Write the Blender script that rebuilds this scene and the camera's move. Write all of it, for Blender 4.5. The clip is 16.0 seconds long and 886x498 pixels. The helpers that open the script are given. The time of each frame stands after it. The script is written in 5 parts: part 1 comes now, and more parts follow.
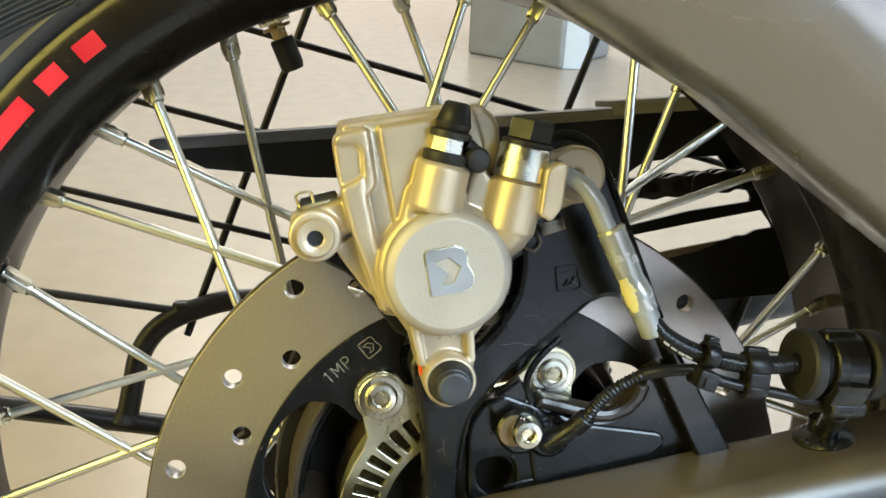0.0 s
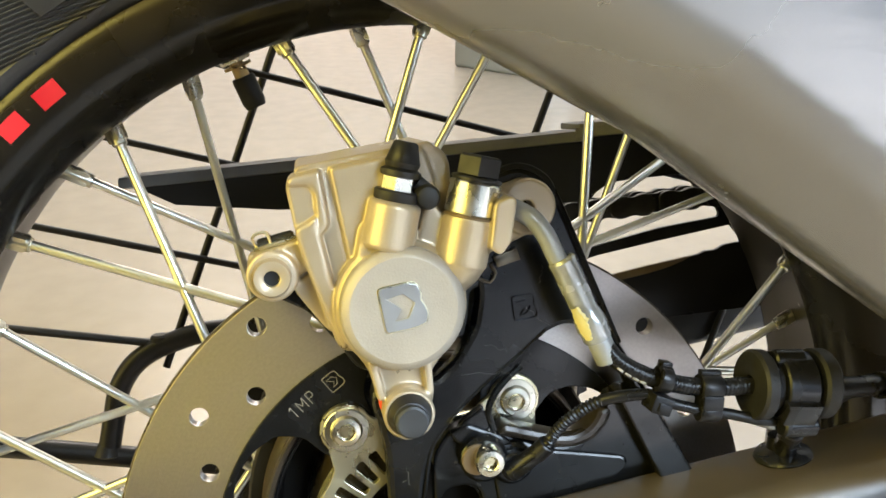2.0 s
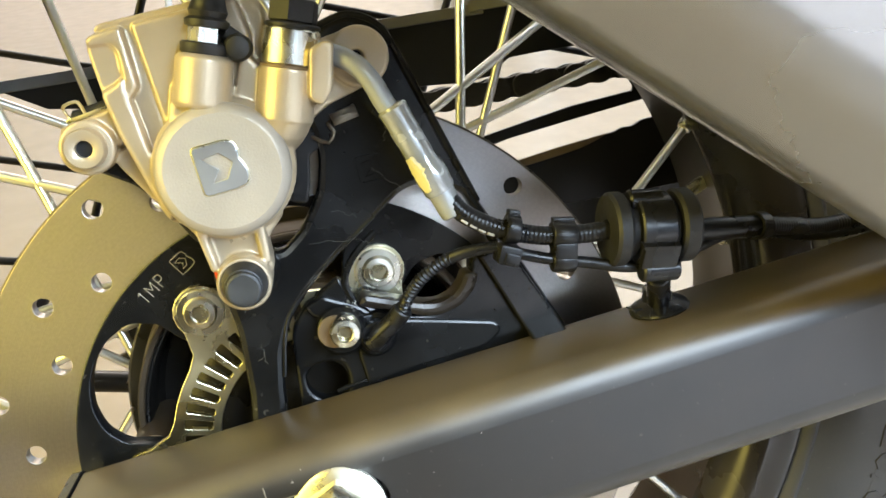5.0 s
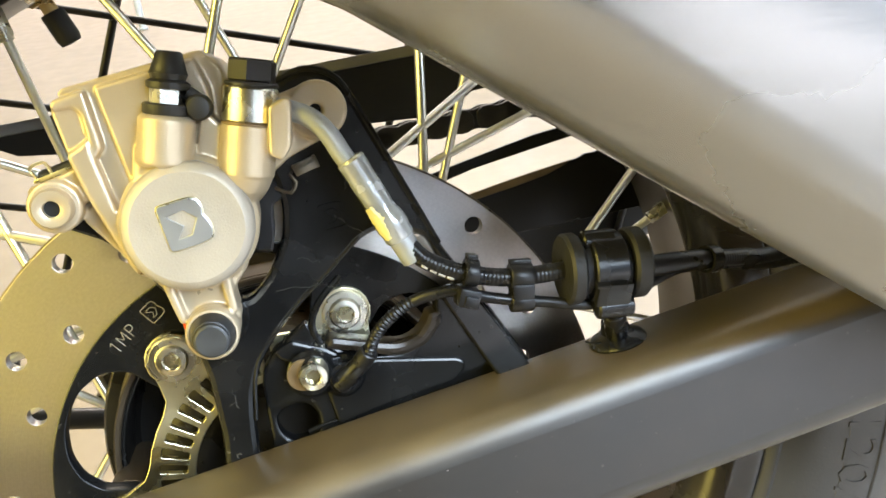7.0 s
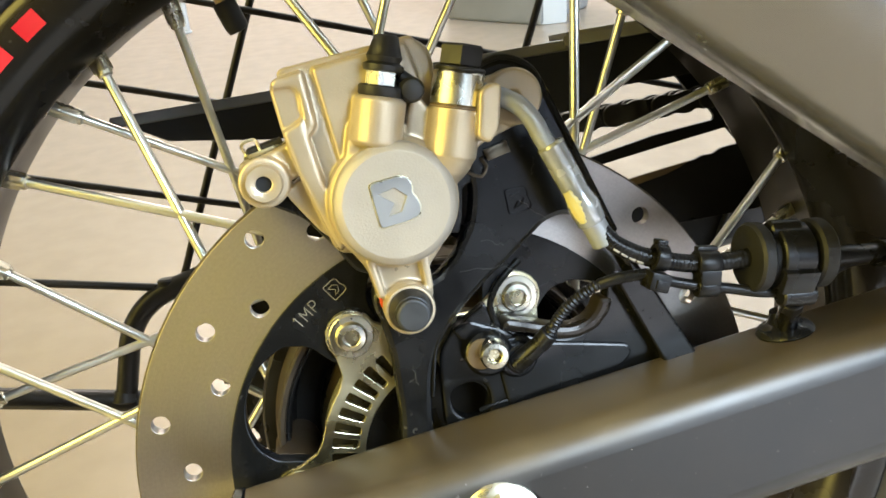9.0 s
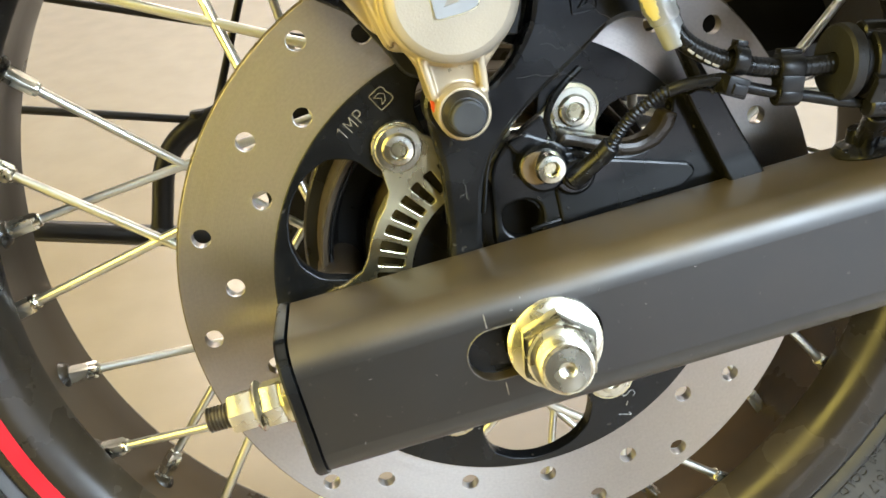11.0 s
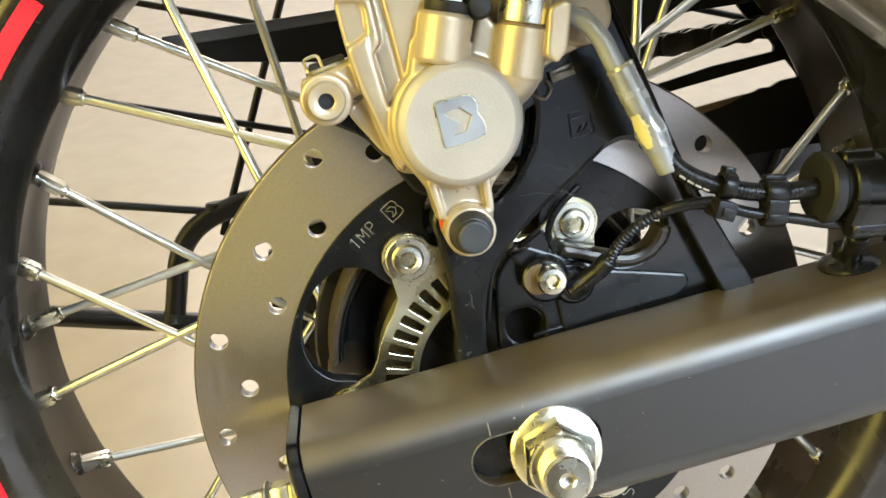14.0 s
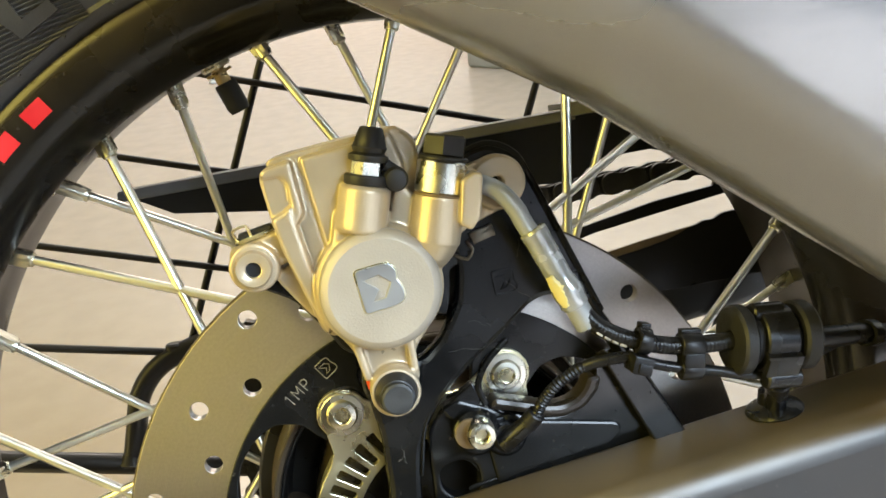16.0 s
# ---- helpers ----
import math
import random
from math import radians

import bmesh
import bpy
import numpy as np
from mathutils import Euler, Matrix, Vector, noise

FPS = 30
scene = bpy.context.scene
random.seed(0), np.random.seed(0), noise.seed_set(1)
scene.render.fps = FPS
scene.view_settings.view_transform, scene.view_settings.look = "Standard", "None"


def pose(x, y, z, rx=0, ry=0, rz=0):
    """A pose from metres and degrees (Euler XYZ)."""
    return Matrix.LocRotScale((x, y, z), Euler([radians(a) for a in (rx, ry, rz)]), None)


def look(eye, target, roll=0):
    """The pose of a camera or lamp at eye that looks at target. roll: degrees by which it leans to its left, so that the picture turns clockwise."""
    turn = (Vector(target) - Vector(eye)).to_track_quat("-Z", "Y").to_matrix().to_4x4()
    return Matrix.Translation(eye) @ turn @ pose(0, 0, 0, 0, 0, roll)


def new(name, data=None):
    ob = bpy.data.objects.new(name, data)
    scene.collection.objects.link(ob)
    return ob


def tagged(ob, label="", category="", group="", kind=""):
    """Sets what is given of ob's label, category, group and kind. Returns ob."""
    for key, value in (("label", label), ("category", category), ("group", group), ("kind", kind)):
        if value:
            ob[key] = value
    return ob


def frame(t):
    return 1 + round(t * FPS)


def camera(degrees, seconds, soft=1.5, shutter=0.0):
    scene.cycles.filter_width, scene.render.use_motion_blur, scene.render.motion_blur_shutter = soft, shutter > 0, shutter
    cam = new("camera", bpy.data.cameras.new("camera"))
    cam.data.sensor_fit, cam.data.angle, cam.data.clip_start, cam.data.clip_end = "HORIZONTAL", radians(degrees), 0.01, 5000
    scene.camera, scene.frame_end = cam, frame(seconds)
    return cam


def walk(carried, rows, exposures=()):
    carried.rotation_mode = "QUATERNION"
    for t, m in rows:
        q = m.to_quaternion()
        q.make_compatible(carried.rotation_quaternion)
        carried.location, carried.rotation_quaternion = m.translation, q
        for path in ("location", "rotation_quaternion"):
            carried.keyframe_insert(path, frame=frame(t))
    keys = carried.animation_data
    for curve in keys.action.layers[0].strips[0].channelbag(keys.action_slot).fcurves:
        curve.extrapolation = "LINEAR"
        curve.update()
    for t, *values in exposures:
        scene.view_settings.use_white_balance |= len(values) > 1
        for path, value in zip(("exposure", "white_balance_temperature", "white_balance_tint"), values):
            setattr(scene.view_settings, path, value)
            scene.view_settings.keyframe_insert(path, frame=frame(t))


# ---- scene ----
# The motorcycle leans on its side stand; the camera's rows are given in the motorcycle's own upright frame,
# whose origin is the rear axle at the brake disc: x to the front, y to the far side, z up.
cam = camera(55.5, 16.0, soft=1.6)
LEAN, AXLE = 14.0, 0.296
BIKE = pose(0, 0, AXLE, -LEAN, 0, 0)
PATH = [
    (0, (-0.0537, -0.2651, 0.1428), (-0.0081, 0.0267, 0.0901), -0.07),
    (0.5, (-0.0551, -0.2674, 0.1423), (-0.0088, 0.0245, 0.0910), -0.68),
    (1, (-0.0512, -0.2694, 0.1433), (-0.0049, 0.0227, 0.0925), -0.87),
    (1.5, (-0.0462, -0.2711, 0.1455), (0.0003, 0.0210, 0.0954), -1.29),
    (2, (-0.0416, -0.2706, 0.1505), (0.0052, 0.0217, 0.1015), -1.96),
    (2.5, (-0.0299, -0.2687, 0.1404), (0.0158, 0.0238, 0.0920), -2.89),
    (2.7, (-0.0255, -0.2684, 0.1307), (0.0203, 0.0120, 0.0835), -3.26),
    (3, (-0.0150, -0.2690, 0.1160), (0.0285, 0.0221, 0.0581), -4.04),
    (3.5, (-0.0121, -0.2703, 0.1123), (0.0303, 0.0191, 0.0457), -4.69),
    (4, (-0.0087, -0.2704, 0.1136), (0.0335, 0.0187, 0.0455), -4.98),
    (4.5, (-0.0026, -0.2698, 0.1169), (0.0402, 0.0192, 0.0487), -5.52),
    (5, (0.0079, -0.2687, 0.1194), (0.0494, 0.0204, 0.0509), -6.11),
    (5.2, (0.0118, -0.2682, 0.1197), (0.0539, 0.0208, 0.0514), -6.27),
    (7.3, (0.0148, -0.2764, 0.1314), (0.0631, 0.0124, 0.0661), -7.72),
    (7.5, (0.0049, -0.2765, 0.1307), (0.0569, 0.0122, 0.0676), -7.20),
    (8, (-0.0144, -0.2767, 0.1338), (0.0374, 0.0115, 0.0687), -6.76),
    (8.5, (-0.0305, -0.2762, 0.1322), (0.0165, 0.0133, 0.0692), -6.46),
    (9, (-0.0389, -0.2759, 0.1303), (0.0034, 0.0146, 0.0684), -6.25),
    (9.5, (-0.0487, -0.2697, 0.1217), (-0.0110, 0.0203, 0.0545), -6.28),
    (10, (-0.0506, -0.2659, 0.1130), (-0.0179, 0.0215, 0.0335), -6.22),
    (10.2, (-0.0510, -0.2658, 0.1121), (-0.0203, 0.0120, 0.0300), -6.18),
    (12.3, (-0.0426, -0.2635, 0.1025), (-0.0187, 0.0120, -0.0173), -6.14),
    (12.5, (-0.0446, -0.2655, 0.1074), (-0.0205, 0.0096, -0.0099), -6.15),
    (13, (-0.0493, -0.2677, 0.1145), (-0.0240, 0.0121, 0.0094), -5.89),
    (13.5, (-0.0508, -0.2700, 0.1212), (-0.0224, 0.0152, 0.0324), -5.64),
    (14, (-0.0490, -0.2737, 0.1259), (-0.0194, 0.0134, 0.0441), -5.45),
    (14.5, (-0.0411, -0.2777, 0.1331), (-0.0110, 0.0121, 0.0614), -5.66),
    (15, (-0.0344, -0.2813, 0.1394), (-0.0028, 0.0116, 0.0824), -6.10),
    (15.5, (-0.0279, -0.2816, 0.1423), (0.0056, 0.0123, 0.0923), -6.44),
    (16, (-0.0257, -0.2806, 0.1427), (0.0096, 0.0136, 0.0960), -6.68),
]
EXPOSURES = [(0, 1.85, 6700, 9), (0.5, 1.88, 7000, 13), (2, 1.92, 6950, 13), (3.5, 2.20, 6950, 13), (5.2, 2.12, 6950, 13), (7.5, 2.35, 7150, 14), (8.5, 2.06, 7050, 13), (9.5, 1.98, 7050, 13), (12.5, 2.07, 7150, 13), (14, 2.02, 7050, 13), (15, 2.04, 7050, 13), (16, 1.92, 7050, 13)]
walk(cam, [(t, BIKE @ look(eye, target, roll)) for t, eye, target, roll in PATH], EXPOSURES)

# ---- light ----
world = bpy.data.worlds.new("world")
scene.world = world
world.use_nodes = True
sky = world.node_tree.nodes.new("ShaderNodeTexSky")
sky.sky_type, sky.sun_disc, sky.sun_elevation, sky.sun_rotation = "NISHITA", False, radians(49), radians(87)
world.node_tree.links.new(sky.outputs[0], world.node_tree.nodes["Background"].inputs[0])
world.node_tree.nodes["Background"].inputs[1].default_value = 0.1


def lamp(name, eye, target, wide, high, watts, colour):
    data = bpy.data.lights.new(name, "AREA")
    data.shape, data.size, data.size_y, data.energy, data.color = "RECTANGLE", wide, high, watts, colour
    ob = new(name, data)
    ob.matrix_world = look(eye, target)
    return ob


# Daylight in the upper part of the shop's opening, the yellow lamp beside the motorcycle, an unseen lamp added for the
# far floor.
lamp("shop_front_daylight", (1.85, -1.47, 1.80), (1.85, 0, 1.64), 3.1, 1.5, 80, (0.62, 0.81, 1.0))
lamp("yellow_shop_light", (-1.75, -0.95, 1.35), (0, 0, 0.65), 2.0, 2.4, 27, (1.0, 0.87, 0.21))
lamp("added_far_floor_light", (0.3, 4.8, 3.1), (0.3, 4.8, 0), 3.0, 2.4, 68, (1.0, 0.95, 0.92))
sun = new("sun", bpy.data.lights.new("sun", "SUN"))
sun.data.energy, sun.data.angle, sun.data.color = 3.8, radians(0.5), (1.0, 0.95, 0.88)
sun.matrix_world = look((6, 0.3, 7), (0, 0, 0))


# ---- materials ----
def link(m, a, b):
    m.node_tree.links.new(a, b)


def mat(name, colour, rough=0.5, metal=0.0, grain=900.0, bump=0.0, stain=30.0, depth=0.25, specks=0.0, second=None, spread=0.12, dust=0.0, top_tint=(0.20, 0.165, 0.12), steep=0.30):
    """A surface with fine grain in its relief and slow stains in its colour and gloss."""
    m = bpy.data.materials.new(name)
    m.use_nodes = True
    n = m.node_tree.nodes
    b = n["Principled BSDF"]
    where = n.new("ShaderNodeTexCoord").outputs["Object"]
    slow = n.new("ShaderNodeTexNoise")
    slow.inputs["Scale"].default_value, slow.inputs["Detail"].default_value = stain, 6.0
    fine = n.new("ShaderNodeTexNoise")
    fine.inputs["Scale"].default_value, fine.inputs["Detail"].default_value = grain, 4.0
    link(m, where, slow.inputs["Vector"])
    link(m, where, fine.inputs["Vector"])
    ramp = n.new("ShaderNodeValToRGB")
    dark = second or tuple(c * (1 - depth) for c in colour)
    ramp.color_ramp.elements[0].position, ramp.color_ramp.elements[1].position = 0.35, 0.65
    ramp.color_ramp.elements[0].color, ramp.color_ramp.elements[1].color = (*dark, 1), (*colour, 1)
    link(m, slow.outputs["Fac"], ramp.inputs["Fac"])
    top = ramp.outputs["Color"]
    if specks:
        spots = n.new("ShaderNodeTexNoise")
        spots.inputs["Scale"].default_value, spots.inputs["Detail"].default_value = 420.0, 2.0
        link(m, where, spots.inputs["Vector"])
        step = n.new("ShaderNodeMapRange")
        step.inputs["From Min"].default_value, step.inputs["From Max"].default_value = 0.70, 0.78
        step.inputs["To Max"].default_value = specks
        link(m, spots.outputs["Fac"], step.inputs["Value"])
        mix = n.new("ShaderNodeMix")
        mix.data_type = "RGBA"
        link(m, step.outputs["Result"], mix.inputs["Factor"])
        link(m, top, mix.inputs["A"])
        mix.inputs["B"].default_value = (0.42, 0.38, 0.32, 1)
        top = mix.outputs["Result"]
    tint_share = None
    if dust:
        # Patchy tint on upward faces: settled dust, and light put into the colour.
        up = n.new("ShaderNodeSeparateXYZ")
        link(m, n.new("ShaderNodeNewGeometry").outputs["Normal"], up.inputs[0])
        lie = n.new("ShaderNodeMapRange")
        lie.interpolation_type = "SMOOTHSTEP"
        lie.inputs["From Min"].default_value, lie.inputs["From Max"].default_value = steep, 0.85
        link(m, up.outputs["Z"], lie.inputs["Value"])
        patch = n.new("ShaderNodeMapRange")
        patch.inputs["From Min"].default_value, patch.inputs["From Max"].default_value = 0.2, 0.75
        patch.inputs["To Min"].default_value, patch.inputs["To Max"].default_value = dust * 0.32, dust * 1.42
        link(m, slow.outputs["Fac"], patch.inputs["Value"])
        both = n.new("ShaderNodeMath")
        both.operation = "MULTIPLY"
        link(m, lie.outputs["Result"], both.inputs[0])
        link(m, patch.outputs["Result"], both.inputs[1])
        tint_share = both.outputs["Value"]
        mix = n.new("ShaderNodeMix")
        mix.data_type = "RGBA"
        link(m, tint_share, mix.inputs["Factor"])
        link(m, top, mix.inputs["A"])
        mix.inputs["B"].default_value = (*top_tint, 1)
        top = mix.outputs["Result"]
    link(m, top, b.inputs["Base Color"])
    gloss = n.new("ShaderNodeMapRange")
    gloss.inputs["From Min"].default_value, gloss.inputs["From Max"].default_value = 0.3, 0.7
    gloss.inputs["To Min"].default_value, gloss.inputs["To Max"].default_value = max(rough - spread, 0.05), min(rough + spread, 1)
    link(m, slow.outputs["Fac"], gloss.inputs["Value"])
    link(m, gloss.outputs["Result"], b.inputs["Roughness"])
    b.inputs["Metallic"].default_value = metal
    if bump:
        relief = n.new("ShaderNodeBump")
        relief.inputs["Strength"].default_value, relief.inputs["Distance"].default_value = bump, 0.0004
        link(m, fine.outputs["Fac"], relief.inputs["Height"])
        link(m, relief.outputs["Normal"], b.inputs["Normal"])
    return m


def turned(name, colour, rough, turns, streak):
    """Steel ground in circles round the axle: fine rings in relief and gloss, and light streaks across."""
    m = mat(name, colour, rough, 1.0, 500, 0.0, 12, 0.04, spread=0.02)
    n, b = m.node_tree.nodes, m.node_tree.nodes["Principled BSDF"]
    where = n.new("ShaderNodeTexCoord").outputs["Object"]
    flat = n.new("ShaderNodeVectorMath")
    flat.operation = "MULTIPLY"
    flat.inputs[1].default_value = (1, 0, 1)
    size = n.new("ShaderNodeVectorMath")
    size.operation = "LENGTH"
    link(m, where, flat.inputs[0])
    link(m, flat.outputs["Vector"], size.inputs[0])
    rings = n.new("ShaderNodeTexNoise")
    rings.noise_dimensions = "1D"
    rings.inputs["Scale"].default_value, rings.inputs["Detail"].default_value = turns, 3.0
    link(m, size.outputs["Value"], rings.inputs["W"])
    cross = n.new("ShaderNodeTexNoise")
    cross.inputs["Scale"].default_value, cross.inputs["Detail"].default_value = 900, 2.0
    link(m, where, cross.inputs["Vector"])
    both = n.new("ShaderNodeMath")
    both.operation = "MULTIPLY"
    link(m, rings.outputs["Fac"], both.inputs[0])
    link(m, cross.outputs["Fac"], both.inputs[1])
    tone = n.new("ShaderNodeMapRange")
    tone.inputs["From Min"].default_value, tone.inputs["From Max"].default_value = 0.12, 0.42
    tone.inputs["To Min"].default_value, tone.inputs["To Max"].default_value = 0.88, 1.02
    link(m, both.outputs["Value"], tone.inputs["Value"])
    worn = n.new("ShaderNodeMix")
    worn.data_type, worn.blend_type = "RGBA", "MULTIPLY"
    worn.inputs["Factor"].default_value = 1.0
    plain = b.inputs["Base Color"].links[0].from_socket
    link(m, plain, worn.inputs["A"])
    link(m, tone.outputs["Result"], worn.inputs["B"])
    link(m, worn.outputs["Result"], b.inputs["Base Color"])
    relief = n.new("ShaderNodeBump")
    relief.inputs["Strength"].default_value, relief.inputs["Distance"].default_value = streak, 0.0002
    link(m, both.outputs["Value"], relief.inputs["Height"])
    link(m, relief.outputs["Normal"], b.inputs["Normal"])
    tangent = n.new("ShaderNodeTangent")
    tangent.direction_type, tangent.axis = "RADIAL", "Y"
    link(m, tangent.outputs[0], b.inputs["Tangent"])
    b.inputs["Anisotropic"].default_value, b.inputs["Anisotropic Rotation"].default_value = 0.85, 0.25
    # Broader bands of wear where the pads have run.
    bands = n.new("ShaderNodeTexNoise")
    bands.noise_dimensions = "1D"
    bands.inputs["Scale"].default_value, bands.inputs["Detail"].default_value = 420, 4.0
    link(m, size.outputs["Value"], bands.inputs["W"])
    sheen = n.new("ShaderNodeMapRange")
    sheen.inputs["From Min"].default_value, sheen.inputs["From Max"].default_value = 0.3, 0.7
    sheen.inputs["To Min"].default_value, sheen.inputs["To Max"].default_value = rough - 0.025, rough + 0.025
    link(m, bands.outputs["Fac"], sheen.inputs["Value"])
    link(m, sheen.outputs["Result"], b.inputs["Roughness"])
    return m


# Brown in the lip's black stands for the disc mirrored in it.
LIP = mat("glossy_black_lip_with_reflection", (0.040, 0.032, 0.025), 0.34, 0.2, 1400, 0.03, 60, 0.3)
CAST = mat("caliper_paint", (0.50, 0.410, 0.285), 0.33, 0.48, 1700, 0.15, 60, 0.10, spread=0.06)
CAPP = mat("rough_cast_paint", (0.375, 0.33, 0.27), 0.45, 0.38, 1600, 0.26, 80, 0.08, spread=0.06)
EMBLEM = mat("brushed_emblem", (0.42, 0.425, 0.43), 0.33, 0.8, 2500, 0.02, 90, 0.1)
DISC = turned("ground_disc_steel", (0.545, 0.505, 0.472), 0.36, 4200, 0.20)
BLACK = mat("black_satin_paint", (0.006, 0.0063, 0.0068), 0.24, 0.0, 1400, 0.03, 45, 0.3, specks=0.10)
BLACK.node_tree.nodes["Principled BSDF"].inputs["IOR"].default_value = 1.45
# Brown on the arm's upper faces is dust with reflected light added in.
ARM = mat("dusty_black_paint", (0.005, 0.005, 0.005), 0.37, 0.0, 1800, 0.02, 28, 0.35, specks=0.10, second=(0.010, 0.009, 0.008), spread=0.08, dust=0.62, top_tint=(0.105, 0.075, 0.036))
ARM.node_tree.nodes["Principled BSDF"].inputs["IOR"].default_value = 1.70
# Brown tint, part dust, part a lit band and reflections put in colour.
GLOSS = mat("gloss_black_rim", (0.006, 0.006, 0.006), 0.25, 0.0, 700, 0.02, 26, 0.3, specks=0.06, dust=0.24, top_tint=(0.20, 0.14, 0.07), steep=-0.1)
# Brown tint of the bed: road dust, and the floor's reflection put in.
BEDTINT = mat("black_paint_dust_and_reflection", (0.007, 0.006, 0.005), 0.34, 0.0, 700, 0.04, 22, 0.3, spread=0.08, dust=0.75, top_tint=(0.105, 0.062, 0.022), steep=-0.25)
HUBB = mat("black_hub_paint", (0.012, 0.011, 0.010), 0.32, 0.0, 900, 0.1, 50, 0.4, dust=0.5, top_tint=(0.20, 0.145, 0.09))
HUBEDGE = mat("dusty_turned_hub", (0.075, 0.052, 0.030), 0.45, 0.2, 900, 0.1, 50, 0.3)
ZINC = mat("zinc_plated_steel", (0.74, 0.71, 0.60), 0.28, 1.0, 1600, 0.03, 120, 0.10)
YZINC = mat("yellow_zinc_plate", (0.78, 0.72, 0.50), 0.30, 1.0, 1600, 0.08, 90, 0.15)
PIPE = mat("dull_plated_pipe", (0.34, 0.355, 0.36), 0.42, 0.5, 900, 0.05, 90, 0.15)
SPOKE = mat("plated_spoke_steel", (0.78, 0.77, 0.70), 0.32, 1.0, 1200, 0.0, 60, 0.06, spread=0.04)
THREAD = mat("oily_thread_steel", (0.20, 0.17, 0.13), 0.38, 1.0, 1500, 0.1, 200, 0.4)
BLACKBOLT = mat("black_oxide_bolt", (0.018, 0.018, 0.019), 0.42, 0.0, 1200, 0.12, 150, 0.25)
GREYCAP = mat("dark_grey_bolt_face", (0.032, 0.034, 0.037), 0.5, 0.2, 1400, 0.15, 180, 0.25)
RUBBER = mat("black_rubber", (0.010, 0.010, 0.010), 0.5, 0.0, 900, 0.12, 70, 0.3)
GROMMET = mat("matt_rubber_grommet", (0.008, 0.008, 0.0085), 0.6, 0.0, 1300, 0.3, 90, 0.3)
PLASTIC = mat("black_plastic", (0.009, 0.009, 0.010), 0.30, 0.0, 1000, 0.06, 80, 0.3)
# Paler tint on upward faces carries the sidewall's blue-grey light as well as dust.
TYRE = mat("tyre_rubber", (0.042, 0.041, 0.040), 0.42, 0.0, 900, 0.25, 35, 0.25, specks=0.08, dust=0.6, top_tint=(0.16, 0.15, 0.14))
LETTER = mat("raised_tyre_lettering", (0.040, 0.038, 0.037), 0.5, 0.0, 900, 0.2, 35, 0.2)
RED = mat("red_rim_tape", (0.66, 0.014, 0.030), 0.42, 0.0, 900, 0.03, 60, 0.12)
REDMARK = mat("red_paint_mark", (0.80, 0.10, 0.03), 0.5, 0.0, 900, 0.1, 60, 0.2)
YELLOWMARK = mat("yellow_paint_mark", (0.58, 0.50, 0.20), 0.35, 0.0, 900, 0.1, 60, 0.2)
ETCH = mat("etched_marking", (0.36, 0.33, 0.27), 0.55, 0.3, 1200, 0.1, 300, 0.45)
SCRATCH = mat("scuffed_paint", (0.10, 0.10, 0.095), 0.7, 0.0, 1500, 0.2, 600, 0.6)
WORN = mat("worn_bare_edge", (0.20, 0.19, 0.17), 0.4, 0.7, 1500, 0.2, 400, 0.6)
CHALK = mat("chalk", (0.36, 0.35, 0.33), 0.9, 0.0, 1500, 0.2, 600, 0.7)
SILENCER = mat("satin_grey_heat_paint", (0.30, 0.295, 0.295), 0.26, 0.80, 60, 0.22, 11, 0.09, specks=0.04, spread=0.07)
SILENCER.node_tree.nodes["Bump"].inputs["Distance"].default_value = 0.0016
brushing = SILENCER.node_tree.nodes.new("ShaderNodeMapping")
brushing.inputs["Rotation"].default_value, brushing.inputs["Scale"].default_value = (0, radians(-35.4), 0), (0.12, 1.0, 1.0)
fine_noise = SILENCER.node_tree.nodes["Bump"].inputs["Height"].links[0].from_node
link(SILENCER, fine_noise.inputs["Vector"].links[0].from_socket, brushing.inputs["Vector"])
link(SILENCER, brushing.outputs["Vector"], fine_noise.inputs["Vector"])
CHAIN = mat("oiled_chain_steel", (0.05, 0.047, 0.042), 0.42, 0.8, 900, 0.1, 90, 0.4)
GUARDM = mat("black_guard_plastic", (0.006, 0.006, 0.006), 0.38, 0.0, 700, 0.1, 40, 0.3)
# Paler copy of the guard's plastic, with light from above in its colour.
GUARDLIT = mat("lit_guard_plastic", (0.20, 0.195, 0.185), 0.6, 0.0, 500, 0.1, 30, 0.3)
SLIDER = mat("dusty_slider_rubber", (0.16, 0.115, 0.075), 0.7, 0.0, 500, 0.2, 60, 0.4)
WIRE = mat("black_wire_paint", (0.010, 0.008, 0.007), 0.40, 0.0, 900, 0.05, 40, 0.3)
BRASS = mat("brass_valve", (0.62, 0.45, 0.22), 0.30, 1.0, 1200, 0.05, 120, 0.2)
BRONZE = mat("brown_gasket", (0.20, 0.14, 0.08), 0.5, 0.4, 900, 0.1, 120, 0.3)
FLOOR = mat("polished_floor_tile", (0.340, 0.284, 0.233), 0.26, 0.0, 260, 0.0, 24, 0.07, spread=0.012)
WALL = mat("painted_plaster", (0.52, 0.52, 0.50), 0.8, 0.0, 120, 0.05, 2.0, 0.06)
# Unseen front wall, kept near black to hold reflections in black paint dark.
DARKFRONT = mat("reflection_dark_wall", (0.055, 0.053, 0.046), 0.6, 0.0, 120, 0.05, 2.0, 0.08)
# Unseen side wall, darker than the rest to cut light in reflections.
DARKWALL = mat("darkened_plaster", (0.20, 0.20, 0.19), 0.8, 0.0, 120, 0.05, 2.0, 0.1)
PAVING = mat("pale_concrete_paving", (0.66, 0.72, 0.80), 0.8, 0.0, 60, 0.1, 3.0, 0.12)
